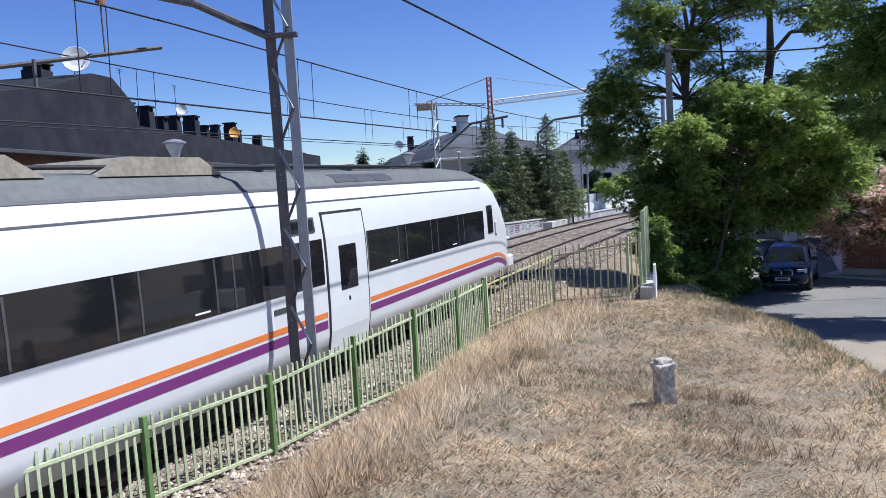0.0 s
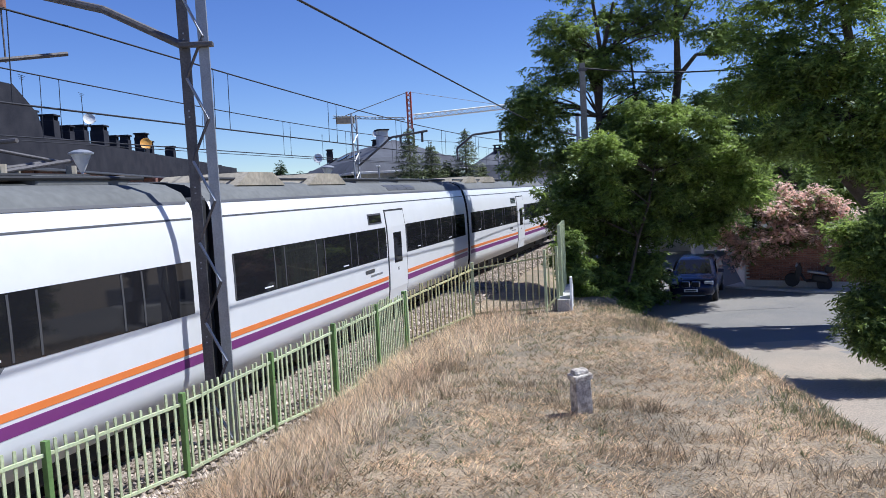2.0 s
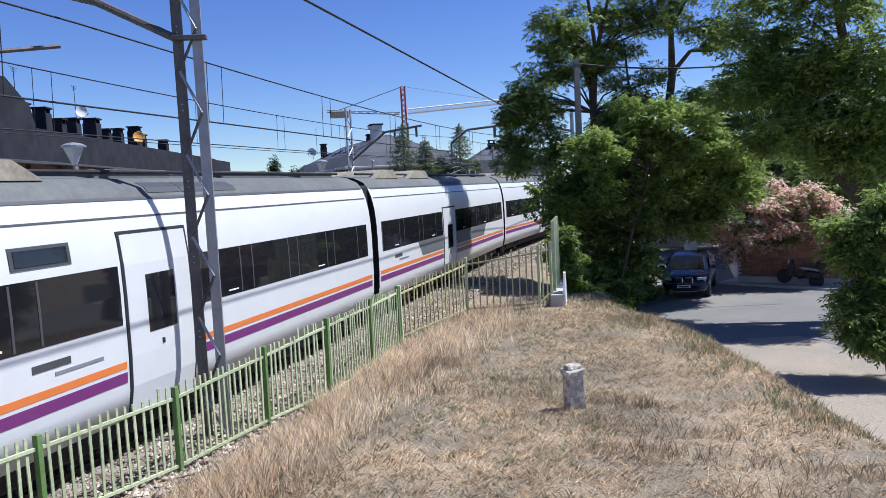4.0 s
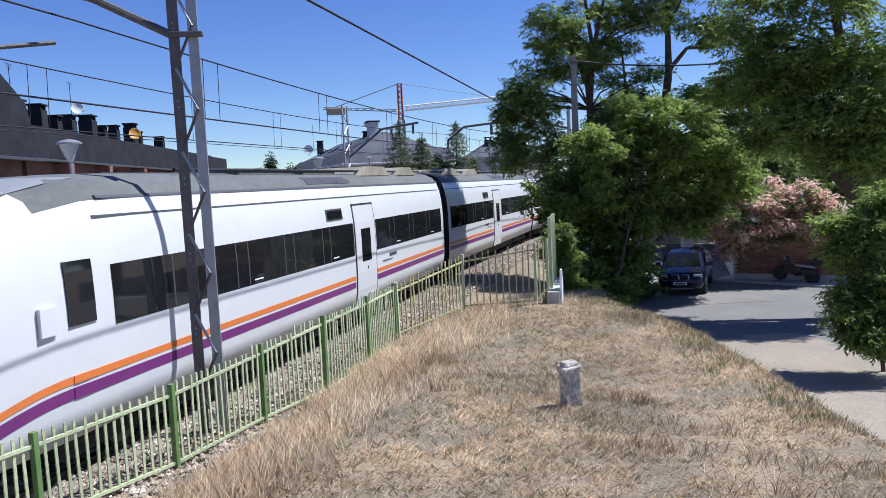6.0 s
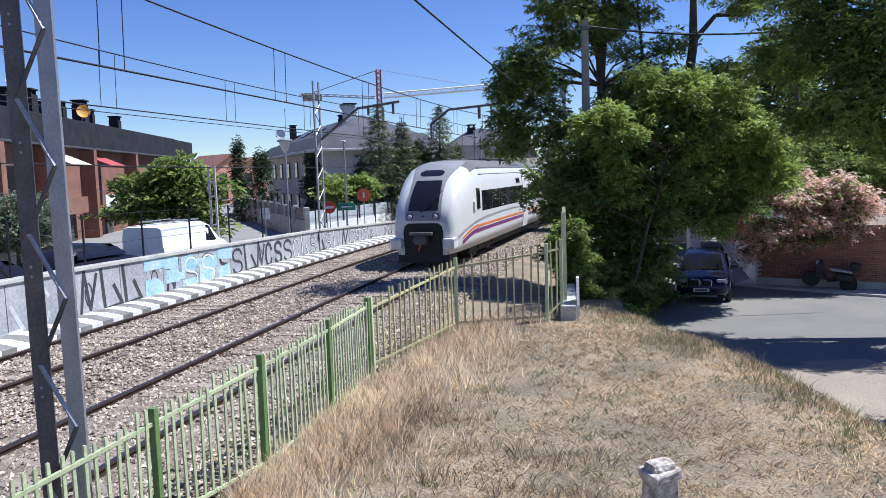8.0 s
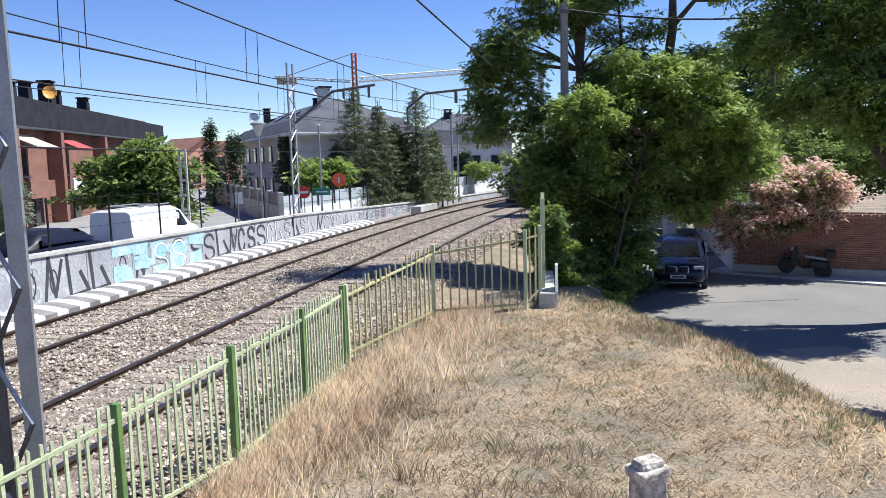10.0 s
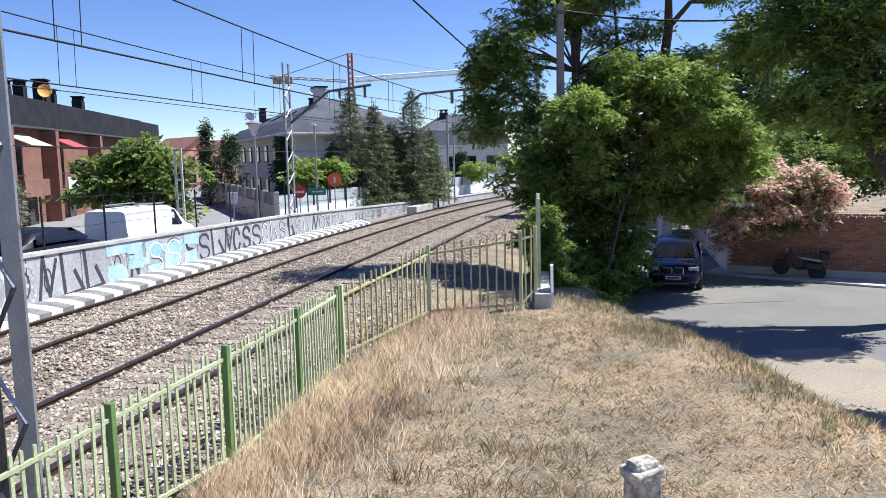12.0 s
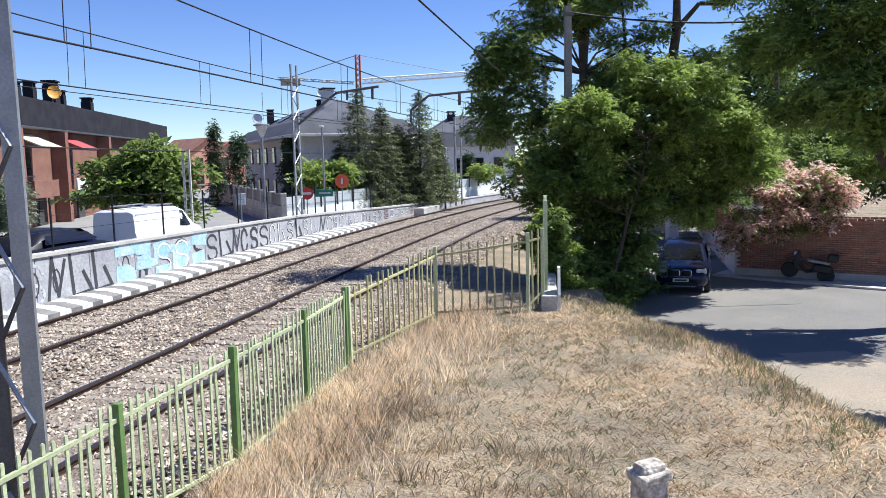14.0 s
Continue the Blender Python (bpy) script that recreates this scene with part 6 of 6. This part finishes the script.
    sg, bd, _ = sign(40.0, -6.8, 1.92, "board", 0.95, 0.36, M["signgreen"], "green direction sign with white lettering")
    sg.rotation_euler = (0, 0, radians(-facing(40, -6.8)))
    part("lettering", boxed(0.05, -0.045, 1.92, 0.55, 0.012, 0.07), M["whitepaint"], bd)
    sg, bd, _ = sign(35.0, -8.6, 1.9, "board", 0.4, 0.5, M["plate"], "blue and white street sign seen from behind")
    sg, bd, _ = sign(18.05, -7.5, 2.75, "board", 0.42, 0.42, M["plate"], "white sign boards on twin dark posts")
    sg.rotation_euler = (0, 0, radians(-facing(18, -7.5)))
    part("board", boxed(0, -0.02, 2.36, 0.42, 0.03, 0.22, 0.008), M["plate"], sg)
    sg, bd, _ = sign(16.8, -7.5, 2.7, "board", 0.3, 0.26, M["plate"], "small white marker plate with dark characters")
    sg.rotation_euler = (0, 0, radians(-facing(16.8, -7.5)))
    part("lettering", boxed(0, -0.045, 2.7, 0.18, 0.012, 0.1), M["frame"], bd)
    # pale utility mast by the van
    p = tp(31.5, -9.0, 0.2)
    u = empty("utility_pole", Matrix.Translation(p), "pale weathered concrete utility pole behind the wall", "pole", "poles")
    bm = bmesh.new()
    box(bm, -0.12, 0, 1.9, 0.07, 0.12, 3.9)
    box(bm, 0.12, 0, 1.9, 0.07, 0.12, 3.9)
    for k in range(7):
        box(bm, 0, 0, 0.3 + k * 0.58, 0.2, 0.1, 0.08)
    part("shaft", bm, M["concrete"], u)
    # signal and cabinet
    p = tp(57.5, -5.8, -0.1)
    sgl = empty("railway_signal", pose(p.x, p.y, p.z, 0, 0, heading(57.5) + 90), "grey railway signal with hooded lamps and ladder cage", "signal")
    part("post", rods([((0, 0, 0), (0, 0, 4.2), 0.07)], 8), M["steel_dark_and_shaded"], sgl)
    hd = part("head", boxed(0, 0.1, 3.8, 0.42, 0.2, 1.25, 0.08), M["galv"], sgl)
    for k in range(3):
        part("hood", rods([((0, 0.2, 3.45 + k * 0.36), (0, 0.42, 3.45 + k * 0.36), 0.12)], 10), M["galv"], hd)
    part("cage", rods([((-0.35, -0.1, 2.6), (0.35, -0.1, 2.6), 0.02), ((-0.35, -0.1, 3.2), (-0.35, -0.1, 2.2), 0.02), ((0.35, -0.1, 3.2), (0.35, -0.1, 2.2), 0.02)], 5), M["galv"], sgl)
    bx = part("cabinet_body", boxed(0, 0, 0.2, 3.4, 0.7, 0.55, 0.03), M["concrete"], None)
    bx.matrix_world = tframe(53.2, -5.6, -0.1)
    bx.name = "cable_trough"
    tagged(bx, "long pale concrete trackside box beside the rails", "trackside box")


def make_crane():
    c = polar(-2.75, 190, 0)
    cr = empty("tower_crane", pose(c.x, c.y, 0, 0, 0, 12), "red tower crane with white lattice jib in the distance", "crane")
    z0 = 25.2

    def lattice(name, a, b, w, n, material, r):
        a, b = Vector(a), Vector(b)
        d = (b - a).normalized()
        q = d.to_track_quat("Z", "Y").to_matrix()
        cor = [q @ Vector((x * w, y * w, 0)) for x, y in ((-1, -1), (1, -1), (1, 1), (-1, 1))]
        segs = [(a + o, b + o, r) for o in cor]
        for k in range(n):
            p, s = a.lerp(b, k / n), a.lerp(b, (k + 1) / n)
            for i in range(4):
                segs.append((p + cor[i], s + cor[(i + 1) % 4], r * 0.7))
        part(name, rods(segs, 4), material, cr)
    lattice("tower", (0, 0, 0), (0, 0, z0 - 5.5), 0.75, 14, M["steel_dark_and_shaded"], 0.13)
    lattice("tower_head", (0, 0, z0 - 5.5), (0, 0, z0 + 3.6), 0.5, 7, M["crane_red"], 0.14)
    lattice("jib", (1, 0, z0 - 2.6), (33, 0, z0 - 0.2), 0.55, 22, M["crane_white"], 0.12)
    lattice("counter_jib", (-1, 0, z0 - 3.0), (-19, 0, z0 - 2.0), 0.28, 10, M["galv"], 0.07)
    part("counterweight", boxed(-16, 0, z0 - 2.9, 4.5, 1.2, 1.6, 0.1), M["tan"], cr)
    part("stay", rods([((0, 0, z0 + 3.6), (-16, 0, z0 - 1.8), 0.09), ((0, 0, z0 + 3.6), (24, 0, z0 - 0.4), 0.05)], 4), M["steel_dark_and_shaded"], cr)


# ---- vehicles and the lane ----
def wheel_part(parent, x, y, r, side):
    bm = lathe([(r * 0.62, -0.1), (r * 0.95, -0.1), (r, -0.06), (r, 0.06), (r * 0.95, 0.1), (r * 0.62, 0.1)], 22)
    bmesh.ops.transform(bm, matrix=pose(x, y, r, 90, 0, 0), verts=bm.verts)
    w = part("wheel", bm, M["rubber"], parent)
    bm = lathe([(0.03, 0.07), (r * 0.2, 0.09), (r * 0.6, 0.05), (r * 0.64, -0.02), (0.03, -0.03)], 10)
    bmesh.ops.transform(bm, matrix=pose(x, y + side * 0.03, r, -90 * side, 0, 0), verts=bm.verts)
    part("rim", bm, M["chrome"], w)


def loft(sections, material, name, parent):
    """Skin over rings of equal length, closed at both ends."""
    bm = bmesh.new()
    rings = [[bm.verts.new(v) for v in s] for s in sections]
    n = len(rings[0])
    for a, b in zip(rings, rings[1:]):
        for k in range(n):
            bm.faces.new((a[k], b[k], b[(k + 1) % n], a[(k + 1) % n]))
    bm.faces.new(rings[0])
    bm.faces.new(rings[-1][::-1])
    bmesh.ops.recalc_face_normals(bm, faces=bm.faces)
    for f in bm.faces:
        f.smooth = True
    ob = part(name, bm, material, parent)
    md = ob.modifiers.new("edge", "EDGE_SPLIT")
    md.split_angle = radians(40)
    return ob


def car_rings(rows):
    """rows: x, half width, bottom, shoulder height, roof height, roof half width."""
    out = []
    for x, w, zb, zs, zr, wr in rows:
        half = [(w * 0.86, zb), (w * 0.97, zb + 0.12), (w, zb + (zs - zb) * 0.55), (w * 0.97, zs - 0.04), (w * 0.93, zs), ((w * 0.93 + wr) / 2 + 0.02, (zs + zr) / 2), (wr, max(zr - 0.06, zs)), (wr * 0.8, zr)]
        out.append([(x, y, z) for y, z in half] + [(x, -y, z) for y, z in half[::-1]])
    return out


def make_suv():
    way = Vector((-0.40, -0.917, 0))
    front = Vector((9.28, 29.6, 0))
    c = front - way * 2.3
    car = empty("suv_car", pose(c.x, c.y, -1.34, 1.0, 0, math.degrees(math.atan2(way.y, way.x))), "dark blue sport utility car parked under the thicket", "car")
    rows = [(-2.30, 0.80, 0.42, 0.85, 0.86, 0.6), (-2.22, 0.88, 0.34, 0.98, 1.25, 0.66), (-1.9, 0.92, 0.30, 1.02, 1.58, 0.64), (-1.0, 0.94, 0.30, 1.03, 1.66, 0.66), (-0.2, 0.94, 0.30, 1.02, 1.65, 0.66), (0.45, 0.94, 0.30, 1.0, 1.55, 0.64), (1.15, 0.94, 0.30, 1.0, 1.04, 0.72), (1.7, 0.92, 0.30, 0.97, 1.0, 0.6), (2.12, 0.88, 0.30, 0.88, 0.92, 0.58), (2.28, 0.80, 0.36, 0.74, 0.80, 0.55), (2.33, 0.70, 0.42, 0.66, 0.68, 0.5)]
    body = loft(car_rings(rows), M["carblue"], "body", car)
    bm = bmesh.new()
    a = [bm.verts.new(v) for v in ((1.10, -0.70, 1.055), (1.10, 0.70, 1.055), (0.50, 0.58, 1.545), (0.50, -0.58, 1.545))]
    b = [bm.verts.new(v.co + Vector((0.02, 0, 0.015))) for v in a]
    bm.faces.new(b)
    for k in range(4):
        bm.faces.new((a[k], a[(k + 1) % 4], b[(k + 1) % 4], b[k]))
    part("windscreen", bm, M["glass"], car)
    for s in (-1, 1):
        bm = bmesh.new()
        vs = [bm.verts.new(v) for v in ((0.85, s * 0.895, 1.06), (0.3, s * 0.80, 1.46), (-1.5, s * 0.80, 1.5), (-1.95, s * 0.89, 1.1))]
        bm.faces.new(vs if s < 0 else vs[::-1])
        part("side_window", bm, M["glass"], car)
        part("headlight", boxed(2.16, s * 0.66, 0.80, 0.2, 0.36, 0.15, 0.04), M["lens"], car)
        part("fog_lamp", boxed(2.27, s * 0.66, 0.50, 0.08, 0.12, 0.1, 0.03), M["lens"], car)
        mir = part("mirror", boxed(0.75, s * 1.02, 1.12, 0.14, 0.24, 0.16, 0.04), M["carblue"], car)
        kid = part("grille", boxed(2.30, s * 0.19, 0.76, 0.1, 0.35, 0.26, 0.06), M["chrome"], car, "chrome kidney grille half")
        part("grille_mesh", boxed(2.335, s * 0.19, 0.76, 0.06, 0.29, 0.2, 0.05), M["black"], kid)
        wheel_part(car, 1.45, s * 0.83, 0.36, s)
        wheel_part(car, -1.35, s * 0.83, 0.36, s)
    plate = part("number_plate", boxed(2.37, 0, 0.53, 0.03, 0.52, 0.12, 0.006), M["plate"], car)
    part("lettering", boxed(2.388, 0, 0.53, 0.006, 0.40, 0.06), M["frame"], plate)
    part("lower_intake", boxed(2.28, 0, 0.40, 0.12, 1.1, 0.1, 0.02), M["black"], car)
    part("skid_trim", boxed(2.32, 0, 0.32, 0.08, 1.0, 0.035, 0.01), M["galv"], car)


def simple_car(s, l, length, h, material, label, van=False):
    p = tp(s, l, 0.21)
    car = empty("van" if van else "car", pose(p.x, p.y, p.z, 0, 0, heading(s)), label, "van" if van else "car", "parked cars")
    k = length / 4.5
    if van:
        rows = [(-2.25 * k, 0.86, 0.3, 1.0, h - 0.05, 0.74), (-2.1 * k, 0.9, 0.28, 1.05, h, 0.76), (0.5 * k, 0.9, 0.28, 1.05, h, 0.76), (0.95 * k, 0.9, 0.28, 1.0, h - 0.12, 0.7), (1.5 * k, 0.88, 0.28, 0.98, 1.08, 0.7), (2.0 * k, 0.84, 0.3, 0.85, 0.95, 0.6), (2.25 * k, 0.7, 0.36, 0.65, 0.7, 0.5)]
    else:
        rows = [(-2.25 * k, 0.7, 0.4, 0.75, 0.78, 0.5), (-2.1 * k, 0.84, 0.3, 0.9, 0.98, 0.6), (-1.3 * k, 0.88, 0.26, 0.93, h - 0.05, 0.6), (-0.3 * k, 0.88, 0.26, 0.93, h, 0.6), (0.4 * k, 0.88, 0.26, 0.92, h - 0.08, 0.58), (1.15 * k, 0.87, 0.26, 0.9, 0.95, 0.6), (1.9 * k, 0.82, 0.3, 0.78, 0.82, 0.5), (2.25 * k, 0.66, 0.38, 0.6, 0.62, 0.4)]
    loft(car_rings(rows), material, "body", car)
    for sd in (-1, 1):
        x0, x1 = (0.45 * k, 1.15 * k) if van else (-1.5 * k, 0.95 * k)
        bm = bmesh.new()
        vs = [bm.verts.new(v) for v in ((x0, sd * 0.875, 1.02), (x1, sd * 0.875, 1.0), (x1 - 0.35, sd * 0.76, h - 0.18), (x0 + 0.1, sd * 0.78, h - 0.16))]
        bm.faces.new(vs if sd < 0 else vs[::-1])
        part("side_window", bm, M["glass"], car)
        for x in (-1.35 * k, 1.35 * k):
            wheel_part(car, x, sd * 0.78, 0.31, sd)
        part("headlight", boxed(2.05 * k, sd * 0.55, 0.7, 0.2, 0.3, 0.14, 0.03), M["lens"], car)
    bm = bmesh.new()
    x0, x1 = (1.5 * k, 0.98 * k) if van else (1.2 * k, 0.45 * k)
    vs = [bm.verts.new(v) for v in ((x0, -0.66, 1.09 if van else 0.98), (x0, 0.66, 1.09 if van else 0.98), (x1, 0.6, h - 0.1), (x1, -0.6, h - 0.1))]
    bmesh.ops.translate(bm, vec=(0.03, 0, 0.02), verts=vs)
    bm.faces.new(vs)
    part("windscreen", bm, M["glass"], car)
    if van:
        rk = part("roof_rack", rods([((-1.5, -0.6, h + 0.1), (0.4, -0.6, h + 0.1), 0.02), ((-1.5, 0.6, h + 0.1), (0.4, 0.6, h + 0.1), 0.02), ((0.2, -0.65, h + 0.08), (0.2, 0.65, h + 0.08), 0.02), ((-1.2, -0.65, h + 0.08), (-1.2, 0.65, h + 0.08), 0.02)], 5), M["galv"], car)


def make_lane():
    # pavement, brick wall, gate pillar
    pave = empty("pavement", pose(0, 0, 0), "pale concrete pavement with a kerb before the brick wall", "pavement", kind="structure")
    a, b = Vector((11.9, 33.2, -1.36)), Vector((20.5, 24.6, -1.30))
    d = b - a
    mm = pose(a.x, a.y, a.z, 0, 0, math.degrees(math.atan2(d.y, d.x)))
    for k in range(9):
        part("slab", boxed(d.length * (k + 0.5) / 9, 1.1, 0.05, d.length / 9 - 0.012, 2.0, 0.16, 0.008), M["concrete"], pave).matrix_local = mm
        part("kerb", boxed(d.length * (k + 0.5) / 9, 0.04, 0.04, d.length / 9 - 0.01, 0.12, 0.18, 0.015), M["concrete"], pave).matrix_local = mm
    wall = empty("wall_lane", pose(0, 0, 0), "old red brick garden wall with a rendered side", "wall", kind="structure")
    a, b = Vector((12.75, 33.0, -1.3)), Vector((21.5, 27.0, -1.25))
    d = b - a
    mm = pose(a.x, a.y, a.z, 0, 0, math.degrees(math.atan2(d.y, d.x)))
    part("core", boxed(d.length / 2, 0.2, 1.1, d.length, 0.36, 2.3), M["concrete"], wall).matrix_local = mm
    brick = None
    rng = random.Random(8)
    for j in range(26):
        for i in range(26):
            x = 0.02 + i * 0.27 + (0.13 if j % 2 else 0)
            if x > 5.4:
                continue
            if brick is None:
                o = part("brick", boxed(0, 0, 0, 0.25, 0.06, 0.068), M["brickpiece"], wall)
                brick = o
            else:
                o = new("brick", brick.data)
                o.parent = wall
            o.matrix_local = mm @ pose(x + 0.13, 0.0 + rng.uniform(-0.004, 0.004), 0.38 + j * 0.079, 0, 0, 0)
    part("plinth", boxed(d.length / 2, -0.01, 0.15, d.length, 0.06, 0.36), M["concrete"], wall).matrix_local = mm
    # side of the plot along the lane
    e = Vector((17.2, 47.5, -1.2))
    q = e - a
    mm2 = pose(a.x, a.y, a.z, 0, 0, math.degrees(math.atan2(q.y, q.x)))
    part("core", boxed(q.length / 2, -0.1, 0.95, q.length, 0.3, 2.0), M["render"], wall).matrix_local = mm2
    back = empty("wall_end", pose(0, 0, 0), "pale rendered wall and gateway at the lane end", "wall", kind="structure")
    part("panel", boxed(15.0, 50, 0.3, 5.0, 0.4, 3.0), M["render"], back)
    part("panel", boxed(20.5, 52, 0.3, 5.0, 0.4, 3.0), M["whitepaint"], back)
    part("pillar", boxed(13.9, 43, 0.0, 0.55, 0.55, 2.6, 0.03), M["render"], back)
    # moped
    mp = empty("moped", pose(14.55, 31.15, -1.23, 0, -8, 150), "dark moped with grey seat leaning by the wall", "moped")
    for x in (-0.6, 0.62):
        bm = lathe([(0.2, -0.04), (0.26, -0.05), (0.29, 0.0), (0.26, 0.05), (0.2, 0.04)], 20)
        bmesh.ops.transform(bm, matrix=pose(x, 0, 0.29, 90, 0, 0), verts=bm.verts)
        w = part("wheel", bm, M["rubber"], mp)
        part("rim", rods([((x, -0.02, 0.29), (x, 0.02, 0.29), 0.1)] + [((x, 0, 0.29), (x + 0.22 * math.cos(i), 0, 0.29 + 0.22 * math.sin(i)), 0.012) for i in np.arange(0, 6.2, 1.05)], 6), M["chrome"], w)
    part("frame", rods([((-0.5, 0, 0.45), (0.1, 0, 0.32), 0.06), ((0.1, 0, 0.32), (0.45, 0, 0.72), 0.05), ((0.62, 0, 0.29), (0.44, 0, 0.95), 0.03)], 8), M["black"], mp)
    part("fairing", prism([(0.35, 0.35), (0.5, 0.42), (0.52, 0.85), (0.40, 0.98), (0.3, 0.8)], -0.16, 0.16), M["black"], mp)
    part("engine_cover", boxed(-0.42, 0, 0.5, 0.62, 0.26, 0.3, 0.07), M["black"], mp)
    part("seat", boxed(-0.28, 0, 0.74, 0.75, 0.26, 0.11, 0.05), M["galv"], mp, "grey padded seat")
    part("handlebar", rods([((0.42, -0.32, 1.0), (0.42, 0.32, 1.0), 0.02), ((0.42, 0, 0.95), (0.42, 0, 1.02), 0.03)], 6), M["black"], mp)
    part("headlamp", rods([((0.48, 0, 0.92), (0.56, 0, 0.92), 0.09)], 12), M["lens"], mp)
    part("top_box", boxed(-0.72, 0, 0.95, 0.36, 0.36, 0.28, 0.06), M["black"], mp)
    # pole by the thicket with its cable
    p = polar(10.2, 28.6, -0.7)
    up = empty("utility_pole", Matrix.Translation(p), "grey concrete utility pole rising out of the thicket", "pole", "poles")
    part("shaft", prism([(-0.14, 0), (0.14, 0), (0.09, 8.7), (-0.09, 8.7)], -0.1, 0.1), M["pole_concrete"], up)
    part("bracket", boxed(0, -0.1, 8.45, 0.3, 0.1, 0.1), M["steel_dark_and_shaded"], up)
    cb = empty("feeder_wire", pose(0, 0, 0), "dark cable running from the pole across the lane", "overhead wire")
    a, b = polar(10.3, 28.5, 7.8), polar(33, 34, 8.8)
    wire_curve("cable", [a.lerp(b, k / 14) - Vector((0, 0, 1.5 * (k / 14) * (1 - k / 14) * 2)) for k in range(15)], 0.03, cb)


M["brickpiece"] = mat("brick_piece", (0.30, 0.13, 0.085), 0.9, 0, 0.3, 3.0, 30, 0.3, (0.24, 0.12, 0.08), rand=0.3)


make_ground()
make_road()
make_railway()
make_wall()
make_fences()
make_stone()
make_masts()
make_wires()
TRAIN = make_train()
make_trees()
make_houses()
make_street()
make_crane()
make_suv()
simple_car(29.0, -9.0, 4.4, 1.75, M["vanwhite"], "small white panel van parked behind the graffiti wall", True)
simple_car(19.4, -8.6, 4.3, 1.46, M["carblack"], "black car parked behind the graffiti wall")
simple_car(24.4, -9.4, 4.2, 1.44, M["carblack"], "dark parked hatchback beside the white van")
make_lane()
scatter_stones()
make_grass()
motions()
